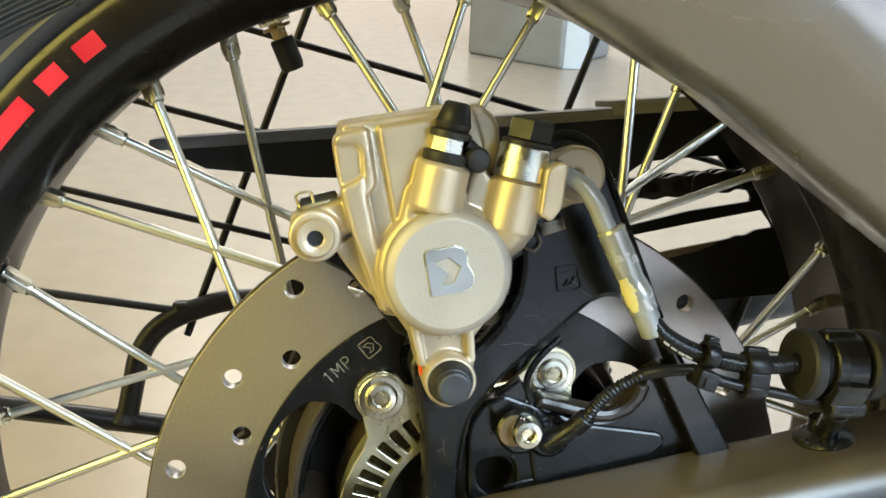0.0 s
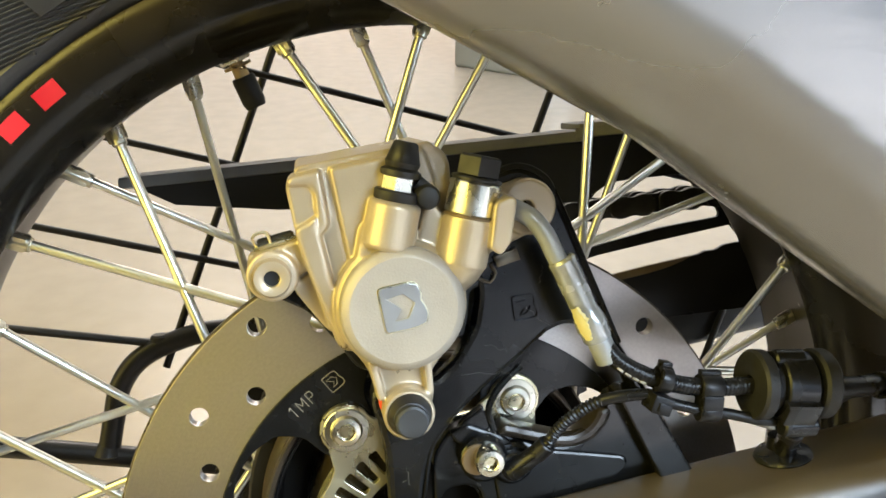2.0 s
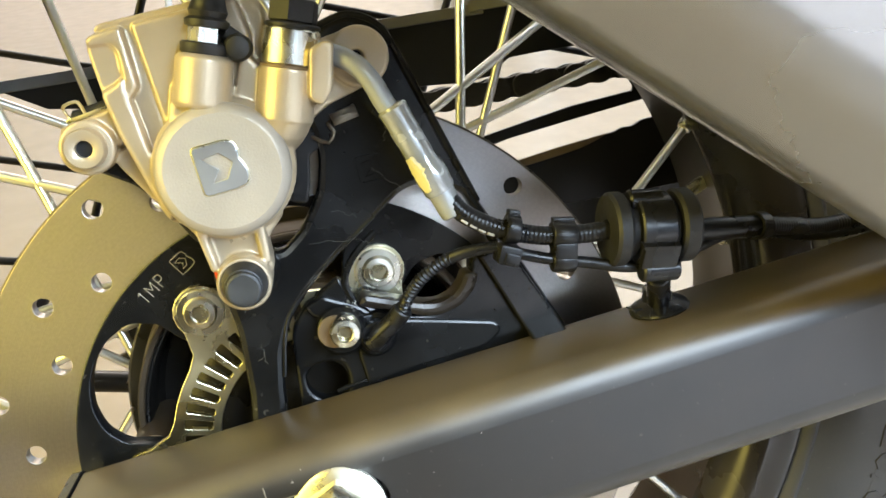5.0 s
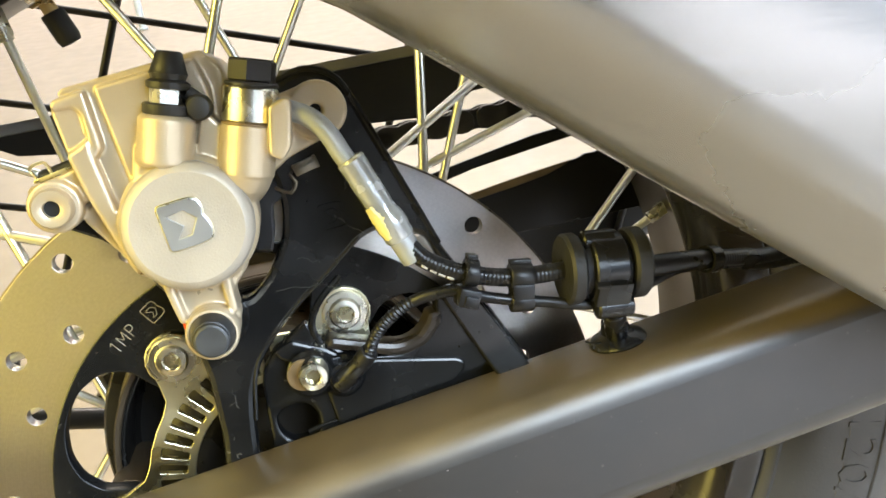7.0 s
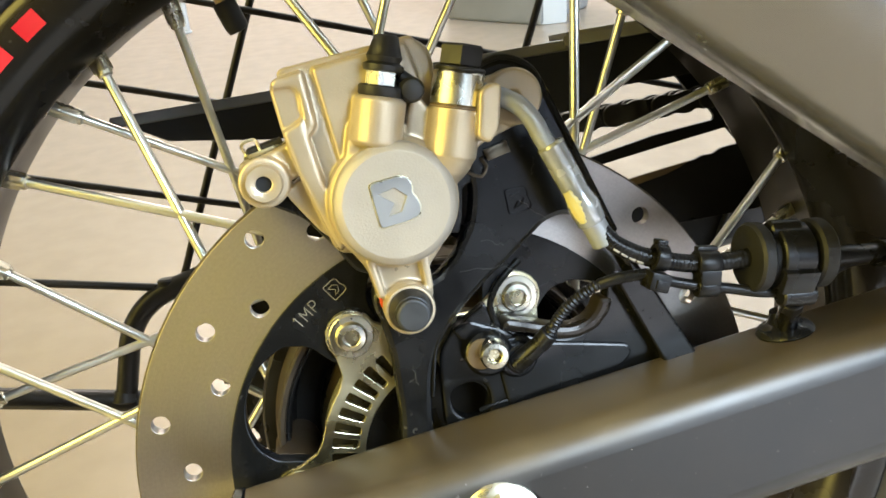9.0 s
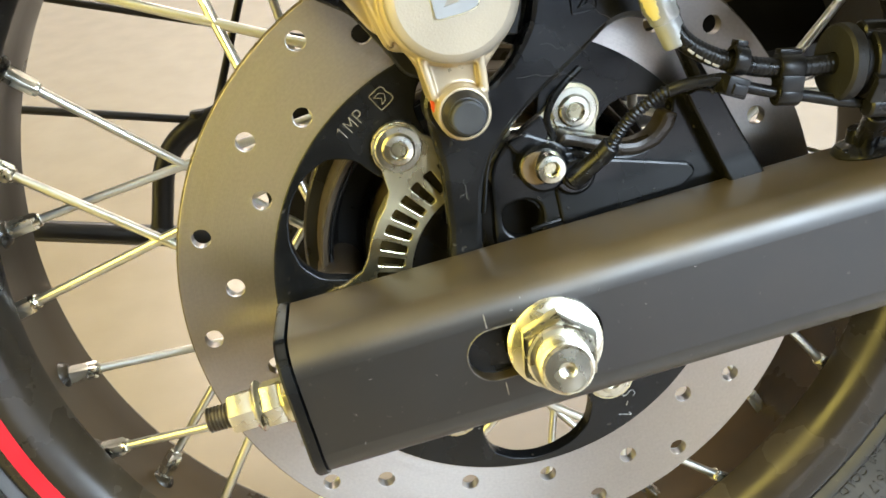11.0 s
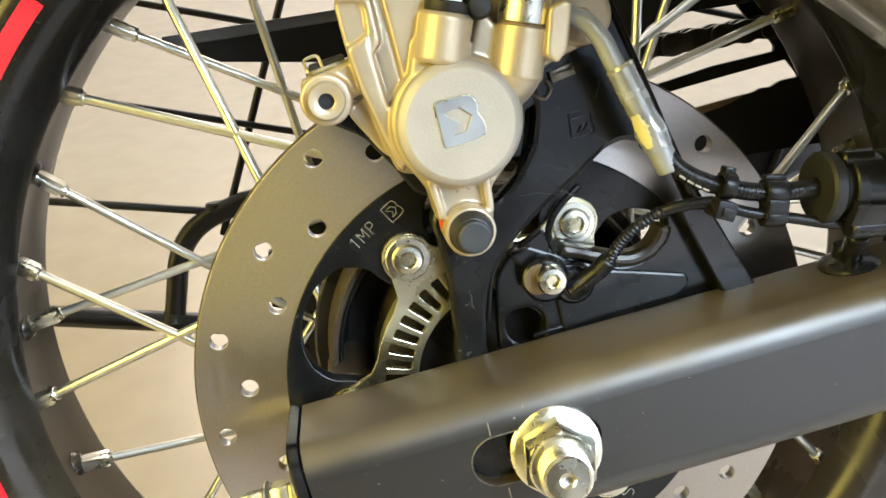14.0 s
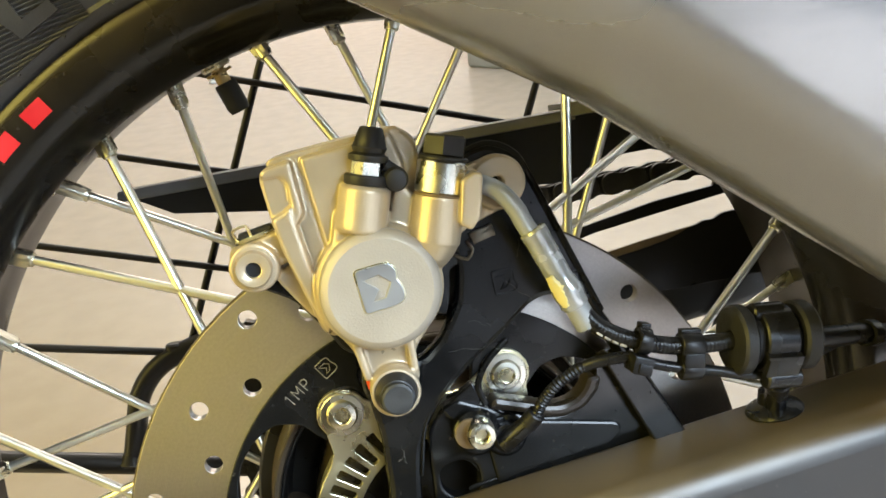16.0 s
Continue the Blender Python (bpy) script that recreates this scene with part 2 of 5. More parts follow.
OUTWALL = mat("mirrored_horizon_plaster", (0.40, 0.43, 0.47), 0.8, 0.0, 60, 0.1, 3.0, 0.12)
CEIL = mat("white_ceiling_board", (0.78, 0.77, 0.74), 0.85, 0.0, 120, 0.03, 2.0, 0.05)
GREYBOX = mat("grey_moulded_plastic", (0.20, 0.20, 0.20), 0.55, 0.0, 300, 0.05, 12, 0.12)
WHITEBOX = mat("white_laminate", (0.42, 0.44, 0.47), 0.4, 0.0, 300, 0.02, 8, 0.06)

for m in (GUARDM, HUBB, PLASTIC, BLACKBOLT):
    m.node_tree.nodes["Principled BSDF"].inputs["Specular IOR Level"].default_value = 0.33

# The clear sleeve over the hose crimp.
SLEEVE = mat("clear_plastic_sleeve", (0.40, 0.415, 0.42), 0.22, 0.45, 600, 0.1, 160, 0.25)
SLEEVE.node_tree.nodes["Principled BSDF"].inputs["Coat Weight"].default_value = 0.8


# ---- shapes ----
def finish(bm, angle=38):
    bmesh.ops.remove_doubles(bm, verts=bm.verts, dist=1e-7)
    bmesh.ops.recalc_face_normals(bm, faces=bm.faces)
    for f in bm.faces:
        f.smooth = not (len(f.verts) == 3 and abs(f.normal.y) > 0.9999)
    for e in bm.edges:
        if len(e.link_faces) == 2 and e.calc_face_angle(0) > radians(angle):
            e.smooth = False
    return bm


def part(name, bm, material, parent, label="", angle=38):
    mesh = bpy.data.meshes.new(name)
    finish(bm, angle).to_mesh(mesh)
    bm.free()
    mesh.materials.append(material)
    ob = new(name, mesh)
    ob.parent = parent
    return tagged(ob, label) if label else ob


def twin(name, like, parent, m=None):
    """Another object on the same mesh."""
    ob = new(name, like.data)
    ob.parent = parent
    if m is not None:
        ob.matrix_basis = m
    return ob


def merge(*parts):
    out = bmesh.new()
    for p in parts:
        tmp = bpy.data.meshes.new("tmp")
        p.to_mesh(tmp)
        p.free()
        out.from_mesh(tmp)
        bpy.data.meshes.remove(tmp)
    return out


def moved(bm, m):
    bmesh.ops.transform(bm, matrix=m, verts=bm.verts)
    return bm


def circle(cx, cz, r, n=24, a0=0.0):
    return [(cx + r * math.cos(a0 + 2 * math.pi * k / n), cz + r * math.sin(a0 + 2 * math.pi * k / n)) for k in range(n)]


def rounded(points, radius, n=5):
    """A closed outline with its corners rounded off. radius: one, or one for each corner."""
    out, count = [], len(points)
    for k, p in enumerate(points):
        r = radius[k] if isinstance(radius, (list, tuple)) else radius
        p, a, b = Vector(p), Vector(points[k - 1]), Vector(points[(k + 1) % count])
        u, v = (a - p), (b - p)
        cut = min(r, 0.48 * u.length, 0.48 * v.length)
        s, e = p + u.normalized() * cut, p + v.normalized() * cut
        for i in range(n + 1):
            t = i / n
            q = s * (1 - t) ** 2 + p * 2 * t * (1 - t) + e * t**2
            out.append((q.x, q.y))
    return out


def area(loop):
    return sum(a[0] * b[1] - b[0] * a[1] for a, b in zip(loop, loop[1:] + loop[:1])) / 2


def inset(loop, d):
    """The outline moved inwards by d (outwards: minus)."""
    sign, out, n = (1 if area(loop) > 0 else -1), [], len(loop)
    for k in range(n):
        a, p, b = Vector(loop[k - 1]), Vector(loop[k]), Vector(loop[(k + 1) % n])
        u, v = (p - a), (b - p)
        if u.length < 1e-9 or v.length < 1e-9:
            out.append((p.x, p.y))
            continue
        w = (Vector((-u.y, u.x)).normalized() + Vector((-v.y, v.x)).normalized())
        w = w.normalized() if w.length > 1e-6 else Vector((0, 0))
        q = p + sign * d * w
        out.append((q.x, q.y))
    return out


def plate(outer, y0, y1, holes=(), edge=0.0006):
    """A plate in the x-z plane from y0 (towards the viewer) to y1, with its front edges and holes chamfered."""
    bm = bmesh.new()
    front_edges, back_edges = [], []
    for k, loop in enumerate([outer, *holes]):
        small = inset(loop, edge if k == 0 else -edge)
        mid = inset(loop, (edge if k == 0 else -edge) * 0.3)
        rows = []
        for pts, y in ((small, y0), (mid, y0 + edge * 0.3), (loop, y0 + edge), (loop, y1)):
            rows.append([bm.verts.new((x, y, z)) for x, z in pts])
        n = len(loop)
        for a, b in zip(rows, rows[1:]):
            for i in range(n):
                bm.faces.new((a[i], a[(i + 1) % n], b[(i + 1) % n], b[i]))
        for row, store in ((rows[0], front_edges), (rows[-1], back_edges)):
            for i in range(n):
                store.append(bm.edges.get((row[i], row[(i + 1) % n])))
    for some in (front_edges, back_edges):
        bmesh.ops.triangle_fill(bm, use_beauty=True, edges=some)
    return bm


def lathe(profile, n=48, m=None, closed=False):
    """Turns (radius, height) pairs round the local y axis."""
    bm = bmesh.new()
    rings = []
    for r, y in profile:
        if r < 1e-6:
            rings.append([bm.verts.new((0, y, 0))])
        else:
            rings.append([bm.verts.new((r * math.cos(2 * math.pi * k / n), y, r * math.sin(2 * math.pi * k / n))) for k in range(n)])
    pairs = list(zip(rings, rings[1:])) + ([(rings[-1], rings[0])] if closed else [])
    for a, b in pairs:
        for k in range(n):
            j = (k + 1) % n
            if len(a) == 1 and len(b) > 1:
                bm.faces.new((a[0], b[j], b[k]))
            elif len(b) == 1 and len(a) > 1:
                bm.faces.new((a[k], a[j], b[0]))
            elif len(a) > 1:
                bm.faces.new((a[k], a[j], b[j], b[k]))
    return moved(bm, m) if m is not None else bm


def along(a, b, face=None):
    """The pose whose local y runs from a to b."""
    a, b = Vector(a), Vector(b)
    return Matrix.Translation(a) @ (b - a).to_track_quat("Y", "Z").to_matrix().to_4x4()


def rod(a, b, r, n=16, edge=0.0, r2=None):
    size, r2 = (Vector(b) - Vector(a)).length, r if r2 is None else r2
    e = edge
    profile = [(0, 0), (r - e, 0), (r, e), (r2, size - e), (r2 - e, size), (0, size)]
    return lathe(profile, n, along(a, b))


def prism(a, b, r, sides=6, edge=0.0006, spin=0.0):
    """A bolt head or nut: a prism with its ends turned off round."""
    size = (Vector(b) - Vector(a)).length
    bm = bmesh.new()
    rows = []
    for s, y in ((0.90, 0), (1, edge * 1.2), (1, size - edge * 1.2), (0.90, size)):
        rows.append([bm.verts.new((s * r * math.cos(2 * math.pi * k / sides + spin), y, s * r * math.sin(2 * math.pi * k / sides + spin))) for k in range(sides)])
    for p, q in zip(rows, rows[1:]):
        for k in range(sides):
            bm.faces.new((p[k], p[(k + 1) % sides], q[(k + 1) % sides], q[k]))
    bm.faces.new(rows[0])
    bm.faces.new(rows[-1])
    return moved(bm, along(a, b))


def smooth_path(points, step=0.0015):
    """A rounded path through the points (Catmull-Rom), in even steps."""
    p = [Vector(q) for q in points]
    p = [2 * p[0] - p[1], *p, 2 * p[-1] - p[-2]]
    out = []
    for a, b, c, d in zip(p, p[1:], p[2:], p[3:]):
        n = max(2, int((c - b).length / step))
        for k in range(n):
            t = k / n
            out.append(0.5 * (2 * b + (c - a) * t + (2 * a - 5 * b + 4 * c - d) * t * t + (3 * b - a - 3 * c + d) * t**3))
    return [*out, p[-2]]


def tube(points, r, n=12, rib=0.0, pitch=0.0011, step=0.0015, flat=1.0):
    """A tube along a path; rib: the height of rings on it, pitch apart."""
    path = smooth_path(points, pitch / 4 if rib else step)
    bm = bmesh.new()
    rows, side, gone = [], None, 0.0
    for k, p in enumerate(path):
        way = (path[min(k + 1, len(path) - 1)] - path[max(k - 1, 0)]).normalized()
        if side is None:
            side = way.orthogonal().normalized()
        side = (side - way * side.dot(way)).normalized()
        up = way.cross(side)
        gone += (p - path[k - 1]).length if k else 0
        rr = r + rib * (0.5 + 0.5 * math.sin(2 * math.pi * gone / pitch))
        rows.append([bm.verts.new(p + rr * (math.cos(2 * math.pi * i / n) * side + flat * math.sin(2 * math.pi * i / n) * up)) for i in range(n)])
    for a, b in zip(rows, rows[1:]):
        for i in range(n):
            bm.faces.new((a[i], a[(i + 1) % n], b[(i + 1) % n], b[i]))
    bm.faces.new(rows[0])
    bm.faces.new(rows[-1])
    return bm


def block(x, y, z, m=None, edge=0.0008, cuts=2):
    """A block of that size round the origin with rounded edges."""
    bm = bmesh.new()
    bmesh.ops.create_cube(bm, size=1.0)
    moved(bm, Matrix.Diagonal((x, y, z, 1)))
    bmesh.ops.bevel(bm, geom=bm.edges[:], offset=edge, segments=cuts, profile=0.6, affect="EDGES")
    return moved(bm, m) if m is not None else bm


def cast(ob, voxel, rounds):
    """Melts overlapping shapes into one casting with soft fillets."""
    melt = ob.modifiers.new("melt", "REMESH")
    melt.mode, melt.voxel_size, melt.use_smooth_shade = "VOXEL", voxel, True
    soft = ob.modifiers.new("soften", "SMOOTH")
    soft.factor, soft.iterations = 0.5, rounds
    return ob


def polar(r, degrees, y=0.0):
    return Vector((r * math.cos(radians(degrees)), y, r * math.sin(radians(degrees))))


def writing(text, size, depth):
    """The mesh of a word in the built-in font, its middle at the origin, in the x-y plane."""
    curve = bpy.data.curves.new("word", "FONT")
    curve.body, curve.size, curve.extrude, curve.resolution_u = text, size, depth, 2
    curve.align_x, curve.align_y = "CENTER", "CENTER"
    ob = bpy.data.objects.new("word", curve)
    scene.collection.objects.link(ob)
    bpy.context.view_layer.update()
    mesh = bpy.data.meshes.new_from_object(ob.evaluated_get(bpy.context.evaluated_depsgraph_get()))
    bm = bmesh.new()
    bm.from_mesh(mesh)
    bpy.data.objects.remove(ob)
    bpy.data.curves.remove(curve)
    bpy.data.meshes.remove(mesh)
    return bm


# ---- the shop ----
def slab(name, x0, x1, y0, y1, z0, z1, material, label=""):
    bm = bmesh.new()
    bmesh.ops.create_cube(bm, size=1.0)
    moved(bm, Matrix.Translation(((x0 + x1) / 2, (y0 + y1) / 2, (z0 + z1) / 2)) @ Matrix.Diagonal((x1 - x0, y1 - y0, z1 - z0, 1)))
    return tagged(part(name, bm, material, None), label, name.split("_")[0], kind="structure")


X0, X1, Y0, Y1, H = -3.6, 3.6, -1.45, 7.6, 3.2
floor = slab("floor", X0, X1, Y0, Y1, -0.12, 0.0, FLOOR, "polished beige stone shop floor")
ceiling = slab("ceiling", X0 - 0.15, X1 + 0.15, Y0 - 0.15, Y1 + 0.15, H, H + 0.15, CEIL, "plain white shop ceiling")
slab("wall_back", X0, X1, Y1, Y1 + 0.15, -0.12, H, WALL, "plain pale painted shop wall")
# The shop front: one wide opening down to the floor, under a lintel, beside an unseen wall darkened for reflections.
slab("wall_front_long", X0, 0.3, Y0 - 0.15, Y0, -0.12, H, DARKFRONT, "unseen near-black wall that keeps reflections dark")
slab("wall_front_lintel", 0.3, 3.4, Y0 - 0.15, Y0, 2.6, H, WALL, "plain painted lintel over the shop's opening")
slab("wall_front_pier", 3.4, X1 + 0.15, Y0 - 0.15, Y0, -0.12, H, WALL, "plain painted pier of the shop front")
slab("wall_west", X0 - 0.15, X0, Y0 - 0.15, Y1 + 0.15, -0.12, H, DARKWALL, "plain unseen shop wall, darkened to dim reflections")
slab("wall_east", X1, X1 + 0.15, Y0, Y1, -0.12, H, WALL, "plain pale painted shop wall")
slab("pavement", X0 - 8, X1 + 12, Y0 - 7, Y0 - 0.151, -0.25, -0.03, PAVING, "pale paved forecourt outside the shop")
# Unseen wall added outside to set how bright the horizon mirrors.
slab("wall_across", X0 - 8, X1 + 12, Y0 - 7.3, Y0 - 7.001, -0.25, 2.2, OUTWALL, "unseen pale wall added outdoors for reflections")

# ---- the motorcycle ----
bike = tagged(new("motorcycle"), "parked motorcycle with spoked rear wheel, disc brake and black swingarm", "motorcycle")
bike.matrix_world = BIKE
MID = 0.070  # the wheel's middle plane


# The wheel: rim, tape, tyre, hub, spokes, valve.
def wheel():
    OFF = -0.003  # the rim runs a little off the hub
    half = [(0.2050, 0.0405), (0.2085, 0.0405), (0.2092, 0.0415), (0.2075, 0.0428), (0.1960, 0.0420), (0.1915, 0.0412), (0.1885, 0.0395),
            (0.1872, 0.0370), (0.1866, 0.0340), (0.1866, 0.0300), (0.1869, 0.0240), (0.1874, 0.0190), (0.1878, 0.0150), (0.1880, 0.0060)]
    front = [(0.2050, 0.0405), (0.2085, 0.0405), (0.2092, 0.0415), (0.2078, 0.0426), (0.2050, 0.0430), (0.1958, 0.0428), (0.1925, 0.0415), (0.1890, 0.0382), (0.1858, 0.0335),
             (0.1832, 0.0285), (0.1814, 0.0235), (0.1811, 0.0208), (0.1824, 0.0182), (0.1858, 0.0162), (0.1874, 0.0145), (0.1880, 0.0060)]
    near = [(r, MID - 0.77 * w) for r, w in front]
    far = [(r, MID + w) for r, w in reversed(half)]
    rim = lathe([*near, *far, (0.2020, MID + 0.03), (0.2000, MID), (0.2020, MID - 0.025)], 160, closed=True)
    moved(rim, Matrix.Translation((OFF, 0, 0)))
    rim = part("rear_wheel", rim, GLOSS, bike, "gloss black wheel rim with red tape near its edge")
    rim.location = (-0.0005, 0, 0.0012)
    bed = lathe([(0.1874, MID - 0.0105), (0.1876, MID - 0.004), (0.1877, MID + 0.006), (0.1875, MID + 0.015), (0.1871, MID + 0.019), (0.1866, MID + 0.024), (0.1863, MID + 0.030), (0.1863, MID + 0.0345)], 160)
    part("rim_bed", moved(bed, Matrix.Translation((OFF, 0, 0))), BEDTINT, rim, "black rim bed, brown with road dust and reflected floor")

    def tape(a0, a1):
        n = max(2, int((a1 - a0) / 1.5))
        bm = bmesh.new()
        rows = []
        for r, y in ((0.1969, MID - 0.0324), (0.1970, MID - 0.0333), (0.2003, MID - 0.0334), (0.2036, MID - 0.0335), (0.2037, MID - 0.0326)):
            rows.append([bm.verts.new(polar(r, a0 + (a1 - a0) * k / n, y)) for k in range(n + 1)])
        for a, b in zip(rows, rows[1:]):
            for k in range(n):
                bm.faces.new((a[k], a[k + 1], b[k + 1], b[k]))
        return moved(bm, Matrix.Translation((OFF, 0, 0)))

    for a0, a1 in ((135.5, 298.0), (130.9, 133.6), (126.2, 128.9), (301.9, 304.6), (306.0, 308.8)):
        part("rim_tape", tape(a0, a1), RED, rim, "red reflective tape")

    side = [(0.2070, 0.0415), (0.2105, 0.0445), (0.2120, 0.0478), (0.2142, 0.0490), (0.2160, 0.0480), (0.2185, 0.0497), (0.2250, 0.0550), (0.2350, 0.0585),
            (0.2480, 0.0600), (0.2620, 0.0580), (0.2740, 0.0520), (0.2770, 0.0500), (0.2790, 0.0470), (0.2890, 0.0340), (0.2950, 0.0180), (0.2965, 0.0)]
    tyre = lathe([(r, MID - 0.70 * w) for r, w in side] + [(r, MID + w) for r, w in reversed(side[:-1])] + [(0.2030, MID + 0.03), (0.2030, MID - 0.02)], 160, closed=True)
    moved(tyre, Matrix.Translation((OFF, 0, 0)))
    tyre = part("tyre", tyre, TYRE, rim, "dusty black road tyre with raised sidewall lettering")

    # The finely ribbed band on the sidewall.
    def skin(r, lift):
        for (r0, w0), (r1, w1) in zip(side, side[1:]):
            if r0 <= r <= r1:
                return MID - 0.70 * (w0 + (w1 - w0) * (r - r0) / (r1 - r0)) - lift
        return MID - 0.035

    def ribs(a0, a1, r0, r1, slant):
        bm = bmesh.new()
        step, n = 0.0015, 12
        for i in range(int((r1 - r0) / step)):
            rows = []
            for s, lift in ((0.0, 0.0), (0.25, 0.0007), (0.5, 0.0007), (0.75, 0.0)):
                row = []
                for k in range(n + 1):
                    f = k / n
                    r = r0 + (i + s) * step + slant * (f - 0.5) * (r1 - r0)
                    r = min(max(r, r0), r1)
                    row.append(bm.verts.new(polar(r, a0 + (a1 - a0) * f, skin(r, lift + 0.0001))))
                rows.append(row)
            for a, b in zip(rows, rows[1:]):
                for k in range(n):
                    bm.faces.new((a[k], a[k + 1], b[k + 1], b[k]))
        return bm

    bands = merge(*[ribs(a - 9.2, a + 9.2, 0.2135, 0.2600, 0.35) for a in (108, 126.5, 145, 163, 205, 223)])
    tagged(part("ribbed_band", moved(bands, Matrix.Translation((OFF, 0, 0))), TYRE, rim), "fine moulded ribs on the tyre's sidewall", kind="stuff")

    # A smooth raised mark like a tick on the ribs.
    panel = plate(rounded([(-0.1261, 0.1983), (-0.1219, 0.1900), (-0.1125, 0.1956), (-0.1099, 0.1924), (-0.1236, 0.1837), (-0.1303, 0.1908)], 0.0004, 2), -0.001, 0.001, edge=0.0002)
    for v in panel.verts:
        v.co.y = skin(math.hypot(v.co.x, v.co.z), 0.0014 if v.co.y < 0 else 0.0)
    part("sidewall_mark", panel, TYRE, rim, "smooth raised rubber mark")
    for a in (115.5, 121.0, 126.5, 132.0):
        c = polar(0.2142, a, skin(0.2142, 0.0004))
        part("moulding_nub", rod(c, c + Vector((0, -0.0016, 0)), 0.0005, 8), TYRE, rim)

    def word(text, r, angle, size):
        """A word that runs clockwise round the sidewall, its top outwards."""
        bm = writing(text, size, 0.0004)
        for v in bm.verts:
            a, rr = angle - math.degrees(v.co.x / r), r + v.co.y
            v.co = polar(rr, a, skin(rr, 0.0002) - max(v.co.z, -0.0003))
        return moved(bm, Matrix.Translation((OFF, 0, 0)))

    for text, r, angle, size in (("120/80-17", 0.2478, -21.5, 0.0238), ("(36 psi) COLD", 0.2165, -39.0, 0.0064), ("(617 lbs)", 0.2245, -41.5, 0.0064), ("(112 mph)", 0.2325, -44.2, 0.0064)):
        part("tyre_lettering", word(text, r, angle, size), LETTER, rim, "raised rubber lettering")
    for r, a in ((0.2245, -35), (0.2325, -34), (0.2325, -31), (0.236, 150), (0.236, 155), (0.236, 160), (0.228, 196), (0.228, 201)):
        bar = moved(block(0.010, 0.0008, 0.005, edge=0.0002), Matrix.Translation(polar(r, a, skin(r, 0.0002))) @ Matrix.Rotation(radians(90 - a), 4, "Y"))
        part("tyre_marking", bar, LETTER, rim, "short raised rubber bar")

    for r in (0.2395, 0.2570):
        part("sidewall_line", lathe([(r - 0.0007, skin(r - 0.0007, 0)), (r - 0.0004, skin(r, 0.0003)), (r + 0.0004, skin(r, 0.0003)), (r + 0.0007, skin(r + 0.0007, 0))], 160), TYRE, rim, "thin raised line round the sidewall")
    # Hub: brake-side flange, waist, far flange.
    hub = lathe([(0.0, 0.004), (0.030, 0.004), (0.046, 0.006), (0.0475, 0.0075), (0.0480, 0.036), (0.0500, 0.038), (0.0570, 0.038), (0.0588, 0.036), (0.0590, 0.0205), (0.0596, 0.0190), (0.0602, 0.0188), (0.0604, 0.0196), (0.0606, 0.0196),
                 (0.0608, 0.0188), (0.0614, 0.0190), (0.0616, 0.0205), (0.0618, 0.0350), (0.0690, 0.0365), (0.0700, 0.0380), (0.0700, 0.0430), (0.0680, 0.0450), (0.042, 0.049), (0.036, 0.056),
                 (0.036, 0.086), (0.046, 0.094), (0.0700, 0.097), (0.0710, 0.099), (0.0710, 0.104), (0.0690, 0.106), (0.030, 0.112), (0.0, 0.112)], 72)
    part("hub", hub, HUBB, rim, "black cast wheel hub")
    part("hub_edge", lathe([(0.0609, 0.0188), (0.0613, 0.0181), (0.0627, 0.0180), (0.0633, 0.0186), (0.0634, 0.0200), (0.0629, 0.0206), (0.0629, 0.0211), (0.0635, 0.0216), (0.0649, 0.0345), (0.0640, 0.0360)], 96), HUBEDGE, rim, "dusty brown turned edge of the hub")
    for a in range(6):
        c = polar(0.0576, 5.3 + 60 * a)
        part("hub_boss", rod((c.x, 0.0052, c.z), (c.x, 0.040, c.z), 0.0088, 20, 0.001), HUBEDGE, rim)

    # Thirty-six spokes, crossing: near and far rows in both directions.
    kinds = ((105.3, -1, -38.0, 0.0400), (116.2, 1, 36.0, 0.1010), (126.6, -1, 38.0, 0.0400), (135.4, 1, -36.0, 0.1010))
    for turn in range(9):
        for a, row, lace, flange in kinds:
            a += 40 * turn
            a += 0.35 + 1.2 * math.cos(radians(a - 10)) if row < 0 else 0.4  # the rim sits a little high on the near row
            head, seat = polar(0.1885, a, MID + 0.010 * row), polar(0.0665, a + lace, flange)
            way = (seat - head).normalized()
            start = head + way * 0.010
            elbow = Vector((seat.x, seat.y + (0.006 if row > 0 else -0.0025), seat.z))
            wire = merge(rod(start, seat, 0.0019, 14), rod(seat, elbow, 0.0017, 12, 0.0005))
            part("spoke", wire, SPOKE, rim, "plated steel spoke")
            nipple = merge(prism(head - way * 0.0005, head + way * 0.0108, 0.0038, 4, 0.0007, 0.6), rod(head - way * 0.003, head + way * 0.0124, 0.0029, 16, 0.0005))
            part("spoke_nipple", nipple, ZINC, rim, "bright plated spoke nipple")
            m = along(head - way * 0.0015, head + way)
            part("nipple_seat", lathe([(0.0, -0.003), (0.0066, -0.003), (0.0058, -0.0006), (0.0046, 0.0008), (0.0038, 0.0011), (0.0, 0.0012)], 24, m), GLOSS, rim)
    # Valve.
    a, base = 111.0, 0.1875
    inwards = -polar(1, a)
    inwards.y = 0.12
    inwards.normalize()
    foot = polar(base, a, MID + 0.006)
    at = lambda d: foot + inwards * d
    part("valve_stem", merge(rod(at(-0.002), at(0.020), 0.0030, 16), rod(at(0.0060), at(0.0072), 0.0056, 20, 0.0003)), BRASS, rim, "brass tyre valve")
    part("valve_nut", merge(prism(at(0.0025), at(0.0050), 0.0064, 6), rod(at(0.0012), at(0.0025), 0.0074, 24, 0.0003)), ZINC, rim, "plated valve nut")
